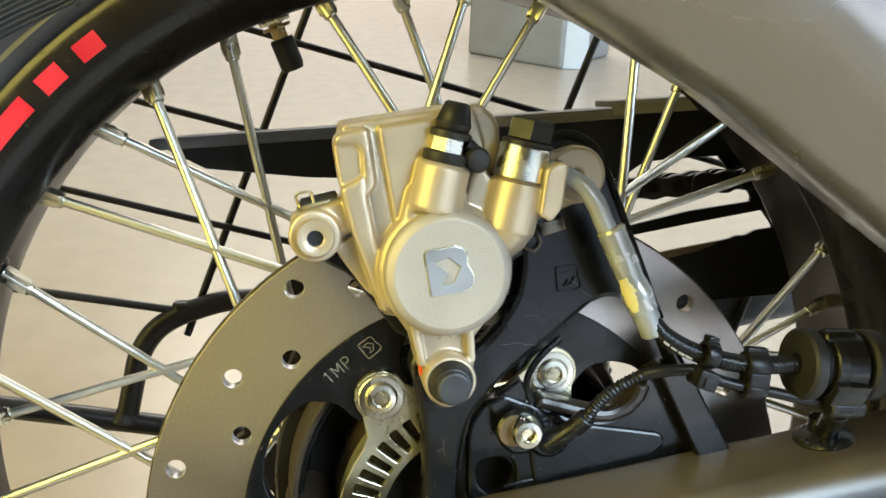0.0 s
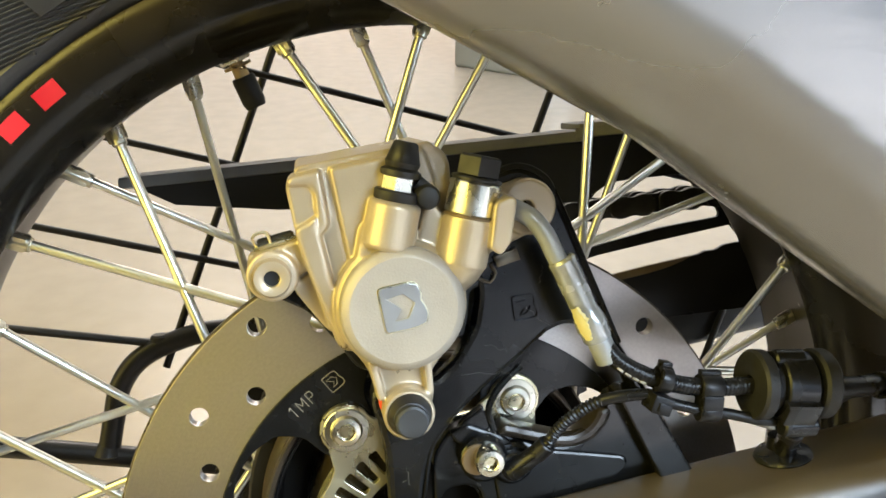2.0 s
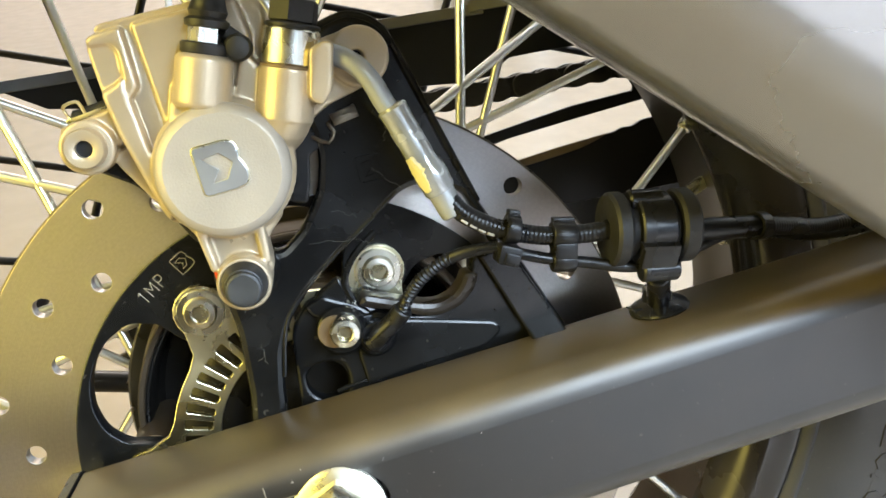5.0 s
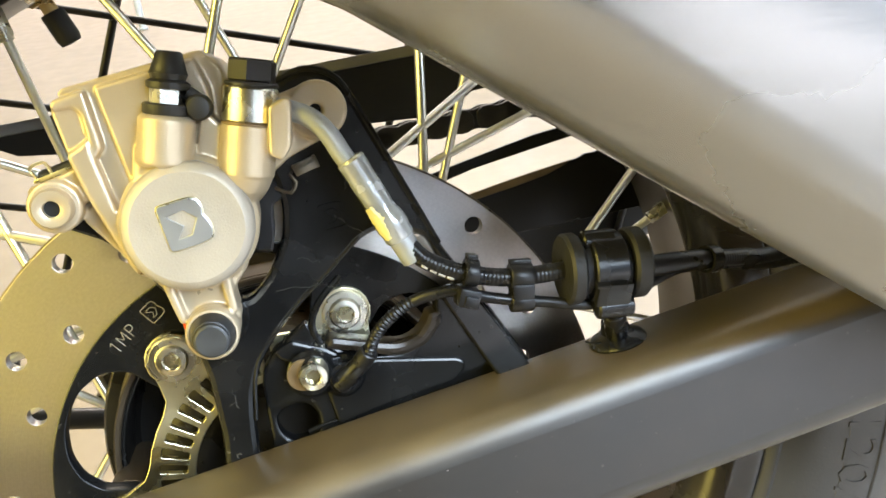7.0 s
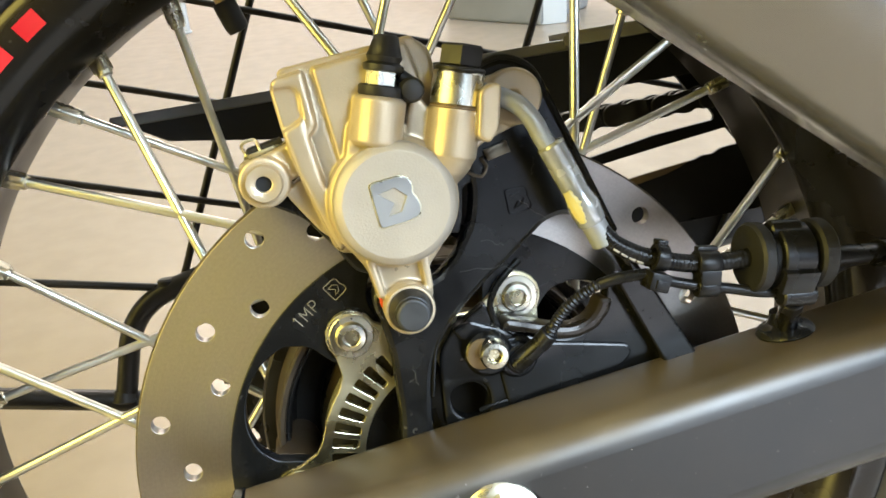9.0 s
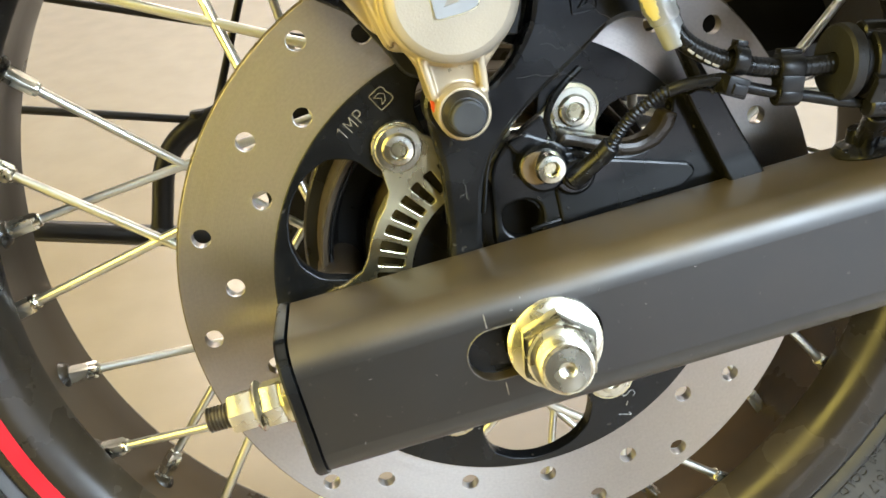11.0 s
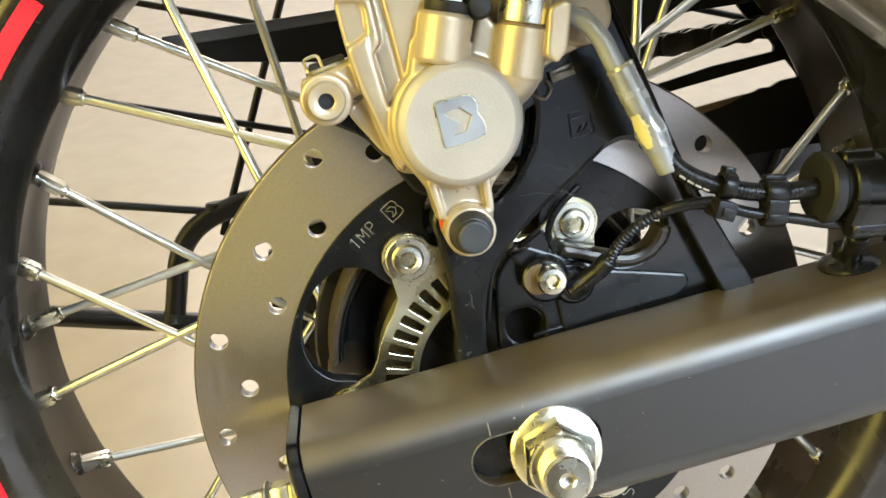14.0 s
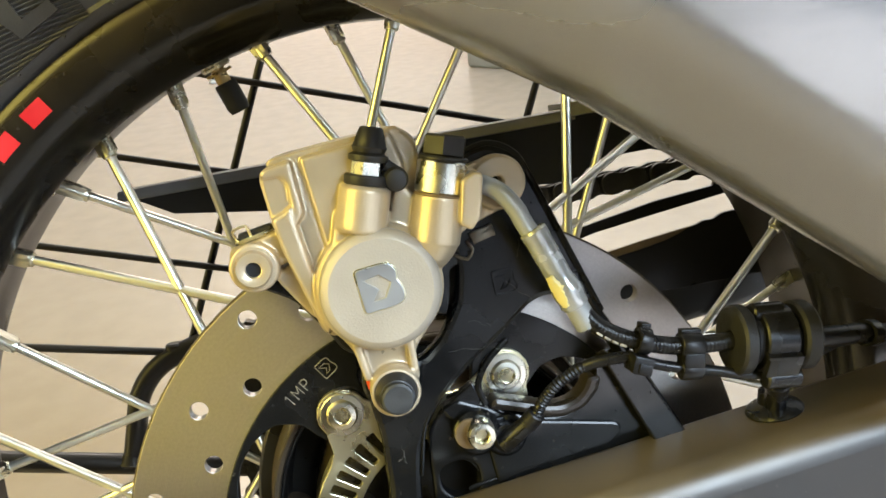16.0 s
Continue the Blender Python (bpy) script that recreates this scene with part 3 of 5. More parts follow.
    part("valve_cap", lathe([(0, 0), (0.0044, 0), (0.0047, 0.001), (0.0047, 0.0105), (0.0040, 0.0128), (0.0, 0.0132)], 16, along(at(0.011), at(0.03))), RUBBER, rim, "black plastic valve cap")
    return rim


wheel()


# The brake disc: ground ring with three rows of holes, black carrier, toothed ring, bolts.
def brake_disc():
    radii = (0.1028, 0.0862, 0.0972, 0.0860, 0.1028, 0.0923, 0.1028, 0.0866, 0.0972, 0.0950, 0.1028, 0.0923)
    holes = [circle(*(lambda p: (p.x, p.z))(polar(radii[k % 12], 125.7 + 10 * k)), 0.0031, 20) for k in range(36)]
    ring = plate(circle(0, 0, 0.110, 180), 0.0, 0.0042, [circle(0, 0, 0.0785, 120), *holes], 0.00014)
    disc = part("brake_disc", ring, DISC, bike, "drilled steel brake disc, ground bright", 30)

    part("disc_edge", lathe([(0.1098, 0.0005), (0.1105, 0.0007), (0.1107, 0.0012), (0.1107, 0.0036), (0.1098, 0.0041)], 180), THREAD, disc, "dark unground edge of the disc")

    open_middle = []
    for k in range(6):
        c = 35.3 + 60 * k
        open_middle += [(0.0490, c - 25), (0.0490, c - 20), (0.0570, c - 18.3), (0.0650, c - 18.6), (0.0728, c - 14.5), (0.0762, c - 8), (0.0772, c - 2), (0.0765, c + 4), (0.0745, c + 10), (0.0705, c + 15.5), (0.0640, c + 19.5), (0.0560, c + 20), (0.0490, c + 21), (0.0490, c + 25)]
    open_middle = rounded([(r * math.cos(radians(a)), r * math.sin(radians(a))) for r, a in open_middle], 0.0026, 3)
    body = plate(circle(0, 0, 0.0795, 140), -0.0006, 0.0050, [open_middle], 0.0004)
    part("disc_carrier", body, BLACK, disc, "black painted disc carrier with six open windows")

    # The toothed ring of the wheel-speed sensor, with six fixing tabs.
    outline = []
    for k in range(6):
        c = 5.3 + 60 * k
        outline += [(0.0490, c - 26), (0.0490, c - 19), (0.0505, c - 13.5)]
        outline += [(lambda q: (math.hypot(q[0], q[1]), math.degrees(math.atan2(q[1], q[0]))))((0.0576 * math.cos(radians(c)) + 0.0087 * math.cos(radians(c + g)), 0.0576 * math.sin(radians(c)) + 0.0087 * math.sin(radians(c + g)))) for g in range(-100, 101, 20)]
        outline += [(0.0505, c + 13.5), (0.0490, c + 19), (0.0490, c + 26)]
    outline = [(r * math.cos(radians(a)), r * math.sin(radians(a))) for r, a in outline]
    slots = []
    for k in range(50):
        c = 7.2 * k + 1.2
        pts = [(0.0366, c - 2.0), (0.0366, c + 2.0), (0.0456, c + 2.1), (0.0456, c - 2.1)]
        slots.append(rounded([(r * math.cos(radians(a)), r * math.sin(radians(a))) for r, a in pts], 0.0007, 2))
    ring = plate(outline, -0.0032, -0.0010, [circle(0, 0, 0.0340, 90), *slots], 0.0003)
    part("tone_ring", ring, YZINC, disc, "yellow zinc plated toothed sensor ring", 30)
    for k in range(6):
        c = polar(0.0576, 5.3 + 60 * k)
        head = lathe([(0.0, -0.0046), (0.0028, -0.0046), (0.0028, -0.0056), (0.0031, -0.0059), (0.0046, -0.0057), (0.0052, -0.0050), (0.0054, -0.0043), (0.0072, -0.0042), (0.0076, -0.0038), (0.0076, -0.0032), (0.0, -0.0032)], 32, Matrix.Translation((c.x, 0, c.z)))
        bolt = part("disc_bolt", head, ZINC, disc, "plated socket-head disc bolt")
        part("bolt_socket", prism((c.x, -0.0042, c.z), (c.x, -0.0050, c.z), 0.0026, 6), YZINC, disc)

    # Etched marks on the carrier.
    part("etched_marking", strokes("1MP", 0.0042, 0.00015, Matrix.Translation(polar(0.0732, 130.1, -0.0006)) @ Matrix.Rotation(radians(-39), 4, "Y")), ETCH, disc, "etched characters 1MP")
    m = Matrix.Translation(polar(0.0731, 120.0, -0.00066)) @ Matrix.Rotation(radians(-37), 4, "Y")
    part("etched_square", moved(emblem_outline(0.0062, 0.00012), m), ETCH, disc, "small etched square sign")
    part("chalk_mark", strokes("S-1", 0.0048, 0.00020, Matrix.Translation(polar(0.0722, -56.4, -0.0006)) @ Matrix.Rotation(radians(99), 4, "Y"), 3), CHALK, disc, "hand-written pale chalk characters S-1")
    return disc


def emblem_outline(size, thick):
    """A notched square line with a bent stroke in it, as a plain sign."""
    s, line = size / 2, size * 0.05
    shape = rounded([(-0.90 * s, -s), (0.42 * s, -s), (0.94 * s, -0.88 * s), (1.04 * s, -0.42 * s), (0.92 * s, -0.06 * s), (0.82 * s, 0.14 * s), (0.92 * s, 0.44 * s), (0.80 * s, 0.88 * s), (0.42 * s, s), (-0.90 * s, s)], s * 0.2, 3)
    frame = plate(shape, -thick, 0, [inset(shape, line)], 0.00001)
    bent = [(-0.62 * s, 0.50 * s), (0.14 * s, 0.57 * s), (0.57 * s, 0.08 * s), (0.17 * s, -0.51 * s), (-0.43 * s, -0.57 * s), (-0.03 * s, -0.08 * s)]
    return merge(frame, plate(bent, -thick, 0, [inset(bent, line)], 0.00001))


STROKES = {
    "1": [[(-0.16, 0.30), (0.06, 0.5), (0.06, -0.5)]],
    "M": [[(-0.32, -0.5), (-0.32, 0.5), (0.0, -0.12), (0.32, 0.5), (0.32, -0.5)]],
    "P": [[(-0.24, -0.5), (-0.24, 0.5), (0.10, 0.5), (0.26, 0.38), (0.26, 0.12), (0.10, 0.0), (-0.24, 0.0)]],
    "S": [[(0.32, 0.40), (0.05, 0.52), (-0.26, 0.34), (-0.12, 0.08), (0.20, -0.10), (0.28, -0.36), (-0.04, -0.52), (-0.34, -0.40)]],
    "-": [[(-0.22, 0.02), (0.20, -0.03)]],
}


def strokes(text, high, thick, m, seed=None):
    """Thin drawn lines for a few characters, side by side in the x-z plane; with a seed they waver like handwriting."""
    rng, lines = random.Random(seed), []
    for k, letter in enumerate(text):
        at = (k - (len(text) - 1) / 2) * high * 0.92
        for run in STROKES[letter]:
            off = lambda: rng.uniform(-0.04, 0.04) * high if seed is not None else 0.0
            run = [m @ Vector((at + x * high + off(), 0, z * high + off())) for x, z in run]
            lines += [rod(a, b, thick, 8, thick * 0.5) for a, b in zip(run, run[1:])]
    return merge(*lines)


brake_disc()


# The black bracket that carries the caliper, with the sensor's seat.
def bracket():
    outer = [(0.0080, 0.1220), (0.0150, 0.1305), (0.0234, 0.1328), (0.0312, 0.1298), (0.0364, 0.1223), (0.0473, 0.0965), (0.0568, 0.0735), (0.0705, 0.0497), (0.0825, 0.0275), (0.0860, 0.0100),
             (0.0740, 0.0100), (0.0742, 0.0331), (0.0661, 0.0444), (0.0567, 0.0660), (0.0523, 0.0762), (0.0436, 0.0797), (0.0384, 0.0807), (0.0324, 0.0786), (0.0214, 0.0693), (0.0118, 0.0619), (0.0019, 0.0528), (-0.0054, 0.0434), (-0.0089, 0.0338), (-0.0101, 0.0226), (-0.0110, 0.0060),
             (-0.0225, 0.0060), (-0.0209, 0.0221), (-0.0214, 0.0420), (-0.0240, 0.0560), (-0.0215, 0.0690), (-0.0120, 0.0690), (-0.0053, 0.0646), (0.0020, 0.0712), (0.0085, 0.0820), (0.0103, 0.0927), (0.0090, 0.1010), (0.0060, 0.1090)]
    rim = plate(rounded(outer, 0.0030, 4), -0.0160, -0.0090, edge=0.0020)
    body = part("caliper_bracket", rim, BLACK, bike, "black painted cast caliper bracket, scratched")
    # Raised edge along the front and the two ribs.
    edge = tube([(0.0145, -0.0150, 0.1300), (0.0234, -0.0150, 0.1325), (0.0314, -0.0150, 0.1293), (0.0362, -0.0150, 0.1218), (0.0470, -0.0150, 0.0960), (0.0566, -0.0150, 0.0730)], 0.0011, 8)
    part("bracket_edge", edge, BLACK, body)
    part("bracket_lug", merge(rod((-0.0155, -0.0200, 0.0613), (-0.0155, -0.0090, 0.0613), 0.0098, 28, 0.001)), BLACK, body)
    inner = tube([(-0.0097, -0.0154, 0.0260), (-0.0064, -0.0154, 0.0434), (0.0012, -0.0154, 0.0536), (0.0112, -0.0154, 0.0627), (0.0208, -0.0154, 0.0702), (0.0318, -0.0154, 0.0794)], 0.0007, 8)
    part("bracket_rib", inner, BLACK, body)
    # The seat of the wheel-speed sensor, set deeper between the legs.
    seat = [(-0.0050, 0.0400), (0.0000, 0.0472), (0.0060, 0.0490), (0.0129, 0.0468), (0.0203, 0.0428), (0.0301, 0.0385), (0.0385, 0.0376), (0.0456, 0.0390), (0.0512, 0.0440), (0.0530, 0.0500), (0.0532, 0.0545), (0.0580, 0.0560), (0.0700, 0.0420), (0.0760, 0.0300), (0.0760, 0.0120), (-0.0060, 0.0120), (-0.0060, 0.0360)]
    part("sensor_seat", plate(rounded(seat, 0.0022, 3), -0.0125, -0.0070, [rounded([(-0.0030, 0.0185), (-0.0035, 0.0255), (0.0030, 0.0278), (0.0095, 0.0262), (0.0105, 0.0200), (0.0090, 0.0150), (0.0010, 0.0145)], 0.003, 4)], edge=0.0010), BLACK, body)
    # Shiny rounded lip under the opening beside the disc bolt.
    lip = [(0.0153, 0.0440), (0.0259, 0.0412), (0.0366, 0.0374), (0.0421, 0.0370), (0.0491, 0.0394), (0.0540, 0.0446), (0.0556, 0.0497), (0.0504, 0.0504), (0.0490, 0.0468), (0.0461, 0.0436), (0.0416, 0.0418), (0.0370, 0.0421), (0.0263, 0.0453), (0.0175, 0.0480)]
    part("seat_lip", plate(rounded(lip, 0.0020, 5), -0.0136, -0.0060, edge=0.0018), LIP, body, "glossy rounded lip under the opening")
    boss = [(0.0010, 0.0462), (0.0050, 0.0505), (0.0110, 0.0545), (0.0124, 0.0515), (0.0134, 0.0484), (0.0120, 0.0440)]
    part("seat_boss", plate(rounded(boss, 0.0010, 3), -0.0138, -0.0095, edge=0.0008), BLACK, body)
    # Gusset: a raised triangle that ends in a point before the foot.
    gusset = [(0.0170, 0.0395), (0.0318, 0.0378), (0.0455, 0.0354), (0.0585, 0.0330), (0.0604, 0.0312), (0.0603, 0.0288), (0.0560, 0.0250), (0.0330, 0.0215), (0.0160, 0.0180), (0.0140, 0.0300)]
    part("seat_gusset", plate(rounded(gusset, 0.0014, 3), -0.0140, -0.0115, edge=0.0009), BLACK, body)
    # Round boss below the sensor and the edge of the seat behind the arm.
    part("axle_boss", lathe([(0.0068, -0.0090), (0.0072, -0.0098), (0.0078, -0.0098), (0.0084, -0.0090), (0.0084, -0.0060), (0.0068, -0.0060)], 40, Matrix.Translation((0.0030, 0, 0.0198)), True), BLACK, body)
    part("seat_rib", tube([(0.0060, -0.0120, 0.0170), (0.0103, -0.0122, 0.0182), (0.0172, -0.0122, 0.0194), (0.0240, -0.0122, 0.0207)], 0.0008, 8), BLACK, body)
    # Short web from the leg to the sensor's bolt.
    web = [(-0.0005, 0.0470), (0.0056, 0.0496), (0.0160, 0.0450), (0.0200, 0.0420), (0.0160, 0.0385), (0.0060, 0.0415), (0.0010, 0.0440)]
    part("seat_web", plate(rounded(web, 0.0012, 3), -0.0152, -0.0120, edge=0.0010), BLACK, body)
    part("seat_rib", tube([(0.0240, -0.0128, 0.0672), (0.0182, -0.0132, 0.0624), (0.0145, -0.0134, 0.0578), (0.0127, -0.0135, 0.0525), (0.0146, -0.0135, 0.0462)], 0.0012, 8), BLACK, body)
    foot = plate(rounded([(0.0545, 0.0566), (0.0580, 0.0580), (0.0652, 0.0562), (0.0740, 0.0405), (0.0815, 0.0275), (0.0830, 0.0220), (0.0720, 0.0220), (0.0660, 0.0330)], 0.0010, 3), -0.0205, -0.0100, edge=0.0009)
    part("bracket_foot", foot, BLACK, body, "thick black foot of the bracket")
    part("sensor_boss", merge(rod((0.0100, -0.0190, 0.0385), (0.0100, -0.0080, 0.0385), 0.0078, 28, 0.0012), rod((0.0200, -0.0165, 0.0350), (0.0200, -0.0080, 0.0350), 0.0072, 28, 0.0012), block(0.010, 0.006, 0.010, pose(0.0150, -0.0140, 0.0372), 0.001)), BLACK, body)
    part("washer", rod((0.0076, -0.0198, 0.0392), (0.0076, -0.0186, 0.0392), 0.0052, 24, 0.0003), BRONZE, body, "thin tan gasket edge")
    head = lathe([(0.0, -0.0225), (0.0022, -0.0225), (0.0022, -0.0248), (0.0026, -0.0252), (0.0042, -0.0250), (0.0047, -0.0240), (0.0049, -0.0190), (0.0, -0.0190)], 28, Matrix.Translation((0.0107, 0, 0.0397)))
    part("sensor_bolt", head, ZINC, body, "plated socket-head bolt")
    part("bolt_socket", prism((0.0107, -0.0226, 0.0397), (0.0107, -0.0232, 0.0397), 0.0023, 6), YZINC, body)
    part("cast_sign", moved(emblem_outline(0.0084, 0.0008), pose(0.0248, -0.0161, 0.0874, 0, -6, 0)), BLACK, body, "cast square sign in black paint")
    # The black wing that runs back under the caliper.
    wing = [(-0.0560, 0.0970), (-0.0470, 0.1010), (-0.0300, 0.0930), (-0.0215, 0.0800), (-0.0230, 0.0690), (-0.0290, 0.0705), (-0.0345, 0.0790), (-0.0430, 0.0900)]
    part("bracket_wing", plate(rounded(wing, 0.003, 4), -0.0130, -0.0060, edge=0.001), BLACK, body, "black cast wing with faint raised marks")
    marks = merge(*[moved(block(0.0012, 0.0004, 0.0020, edge=0.0001), pose(-0.0465 + 0.0021 * k, -0.0131, 0.0940 - 0.0016 * k, 0, 38, 0)) for k in range(8)])
    part("cast_marks", marks, BLACK, body)
    # Dry scratches in the paint.
    rng = random.Random(4)
    for a, b in (((0.0040, 0.0672), (0.0165, 0.0664)), ((0.0160, 0.0668), (0.0225, 0.0646)), ((-0.0155, 0.0375), (-0.0142, 0.0315)), ((-0.0140, 0.0350), (-0.0165, 0.0322)), ((0.0250, 0.0880), (0.0330, 0.0800)), ((0.0120, 0.0760), (0.0190, 0.0735)), ((0.0310, 0.1010), (0.0300, 0.0950)), ((0.0390, 0.0900), (0.0420, 0.0850))):
        way = [(a[0] + (b[0] - a[0]) * k / 7 + rng.uniform(-0.0005, 0.0005), -0.01605, a[1] + (b[1] - a[1]) * k / 7 + rng.uniform(-0.0005, 0.0005)) for k in range(8)]
        part("scratch", tube(way, 0.00006, 5), SCRATCH, body, "fine pale scratch")
    return body


bracket()


# The caliper: a champagne-painted casting with its cap, pins and fittings.
def caliper():
    U, V = Vector((0.225, 0, 0.974)), Vector((0.974, 0, -0.225))
    shell = []
    back = [(-0.0465, 0.1290), (-0.0445, 0.1352), (-0.0040, 0.1412), (0.0010, 0.1365), (0.0020, 0.1180), (0.0010, 0.0980), (-0.0120, 0.0780), (-0.0345, 0.0790), (-0.0425, 0.1060), (-0.0438, 0.1170)]
    shell.append(plate(rounded(back, 0.004, 4), -0.0229, -0.0070, edge=0.0015))
    bridge = [(-0.0455, 0.1310), (-0.0440, 0.1352), (-0.0040, 0.1412), (0.0010, 0.1370), (0.0010, 0.1150), (-0.0430, 0.1150)]
    shell.append(plate(rounded(bridge, 0.003, 4), -0.0215, 0.0240, edge=0.001))
    # Raised pads of the front: outer post, lower ridge, sunk strip, right slab; a groove runs between the last two.
    shell.append(plate(rounded([(-0.0476, 0.1300), (-0.0466, 0.1326), (-0.0390, 0.1340), (-0.0385, 0.1220), (-0.0455, 0.1160)], 0.0024, 4), -0.0240, -0.0100, edge=0.0010))
    shell.append(plate(rounded([(-0.0472, 0.1318), (-0.0460, 0.1330), (-0.0374, 0.1348), (-0.0360, 0.1230), (-0.0355, 0.1183), (-0.0384, 0.1150), (-0.0394, 0.1232), (-0.0397, 0.1283), (-0.0414, 0.1302), (-0.0468, 0.1300)], 0.0011, 3), -0.0258, -0.0100, edge=0.0011))
    shell.append(plate(rounded([(-0.0458, 0.1178), (-0.0416, 0.1197), (-0.0390, 0.1218), (-0.0381, 0.1160), (-0.0355, 0.1020), (-0.0304, 0.0868), (-0.0330, 0.0800), (-0.0350, 0.0830), (-0.0388, 0.0940), (-0.0428, 0.1055)], 0.0014, 3), -0.0262, -0.0100, edge=0.0014))
    shell.append(plate(rounded([(-0.0372, 0.1346), (-0.0350, 0.1350), (-0.0300, 0.1010), (-0.0345, 0.0990), (-0.0376, 0.1160)], 0.0010, 2), -0.0233, -0.0100, edge=0.0006))
    shell.append(plate(rounded([(-0.0350, 0.1350), (-0.0070, 0.1395), (-0.0040, 0.1300), (-0.0060, 0.1050), (-0.0250, 0.1000), (-0.0297, 0.1030)], 0.0012, 3), -0.0256, -0.0100, edge=0.0010))
    shell.append(plate(rounded([(-0.0452, 0.1340), (-0.0440, 0.1358), (-0.0050, 0.1416), (-0.0030, 0.1396)], 0.0008, 2), -0.0232, 0.0240, edge=0.0005))
    # Round cylinder behind the cap.
    shell.append(rod((-0.0160, -0.0315, 0.0940), (-0.0160, -0.0080, 0.0940), 0.0196, 56, 0.0015))
    # Bleed boss and hose boss.
    b0 = Vector((-0.0205, -0.0290, 0.1070))
    shell.append(rod(b0 + U * 0.004, b0 + U * 0.0185, 0.0078, 32, 0.0012))
    shell.append(block(0.0150, 0.012, 0.0130, Matrix.Translation(b0 + U * 0.004 + Vector((-0.001, 0.004, 0))) @ Matrix.Rotation(radians(13), 4, "Y"), 0.002))
    h0 = Vector((0.0004, -0.0290, 0.0980))
    shell.append(rod(h0 + U * 0.007, h0 + U * 0.0220, 0.0079, 32, 0.0006))
    shell.append(plate(rounded([(-0.0120, 0.1080), (-0.0070, 0.1260), (-0.0020, 0.1200), (0.0000, 0.1080)], 0.002, 3), -0.0290, -0.0100, edge=0.001))
    # Stop for the hose fitting, and the round ear behind it.
    shell.append(plate(rounded([(0.0094, 0.1105), (0.0112, 0.1235), (0.0155, 0.1256), (0.0180, 0.1248), (0.0160, 0.1120), (0.0128, 0.1082)], 0.0012, 3), -0.0375, -0.0180, edge=0.0008))
    shell.append(plate(circle(0.0250, 0.1203, 0.0088, 36), -0.0228, -0.0165, [circle(0.0244, 0.1202, 0.0020, 20)], edge=0.0008))
    shell.append(plate(rounded([(-0.0030, 0.0960), (-0.0020, 0.1150), (0.0100, 0.1250), (0.0250, 0.1290), (0.0330, 0.1190), (0.0300, 0.1135), (0.0235, 0.1108), (0.0149, 0.1076), (0.0077, 0.1026), (0.0035, 0.0972), (0.0012, 0.0920)], 0.0014, 3), -0.0215, -0.0120, [circle(0.0244, 0.1202, 0.0020, 20)], edge=0.0010))
    shell.append(tube([h0 + U * 0.012, h0 + U * 0.0088 + Vector((-0.0002, 0.0003, 0)), h0 + U * 0.0062 + Vector((-0.0012, 0.0022, 0)), h0 + U * 0.0036 + Vector((-0.0036, 0.0062, 0)), h0 + U * 0.0012 + Vector((-0.0070, 0.0115, 0))], 0.0078, 32))
    # Rear lug with its bush.
    shell.append(plate(circle(-0.0531, 0.1033, 0.0078, 36), -0.0205, -0.0080, edge=0.0010))
    shell.append(plate(rounded([(-0.0565, 0.1100), (-0.0430, 0.1145), (-0.0400, 0.1060), (-0.0430, 0.1035), (-0.0500, 0.1010)], 0.002, 3), -0.0190, -0.0090, edge=0.0012))
    shell.append(plate(rounded([(-0.0480, 0.0990), (-0.0410, 0.1040), (-0.0345, 0.0830), (-0.0380, 0.0850)], 0.003, 3), -0.0170, -0.0080, edge=0.001))
    shell.append(plate(rounded([(-0.0606, 0.1040), (-0.0600, 0.1096), (-0.0480, 0.1118), (-0.0470, 0.1040)], 0.0014, 3), -0.0178, -0.0090, edge=0.0010))
    # Neck and lower lug.
    shell.append(plate(rounded([(-0.0330, 0.0840), (-0.0010, 0.0800), (-0.0078, 0.0720), (-0.0065, 0.0620), (-0.0240, 0.0630), (-0.0262, 0.0740)], 0.003, 4), -0.0275, -0.0150, edge=0.0015))
    shell.append(rod((-0.0154, -0.0325, 0.0617), (-0.0154, -0.0150, 0.0617), 0.0078, 36, 0.0010))
    shell.append(plate(rounded([(-0.0105, 0.0780), (-0.0078, 0.0770), (-0.0072, 0.0660), (-0.0098, 0.0660)], 0.001, 2), -0.0310, -0.0150, edge=0.0008))
    shell.append(plate(rounded([(-0.0270, 0.0780), (-0.0242, 0.0780), (-0.0218, 0.0660), (-0.0240, 0.0650)], 0.001, 2), -0.0310, -0.0150, edge=0.0008))
    body = part("brake_caliper", merge(*shell), CAST, bike, "champagne gold painted single-piston brake caliper", 180)
    cast(body, 0.00040, 6)

    cap = lathe([(0.0, -0.0368), (0.0156, -0.0367), (0.0163, -0.0364), (0.0176, -0.0354), (0.0181, -0.0348), (0.0184, -0.0338), (0.0184, -0.0325), (0.0184, -0.0310), (0.0, -0.0310)], 72, Matrix.Translation((-0.0160, 0, 0.0940)))
    part("piston_cap", cap, CAPP, body, "round rough-cast piston cap", 30)
    tilt = pose(-0.0166, 0, 0.0953, 0, -9, 0) @ Matrix.Diagonal((0.94, 1, 0.94, 1))
    sign = rounded([(-0.0062, -0.0070), (0.0030, -0.0070), (0.0066, -0.0062), (0.0074, -0.0030), (0.0066, -0.0004), (0.0058, 0.0010), (0.0064, 0.0030), (0.0056, 0.0062), (0.0030, 0.0070), (-0.0062, 0.0070)], 0.0014, 3)
    hole = [(-0.0044, 0.0034), (0.0010, 0.0040), (0.0040, 0.0006), (0.0012, -0.0036), (-0.0030, -0.0040), (-0.0002, -0.0006)]
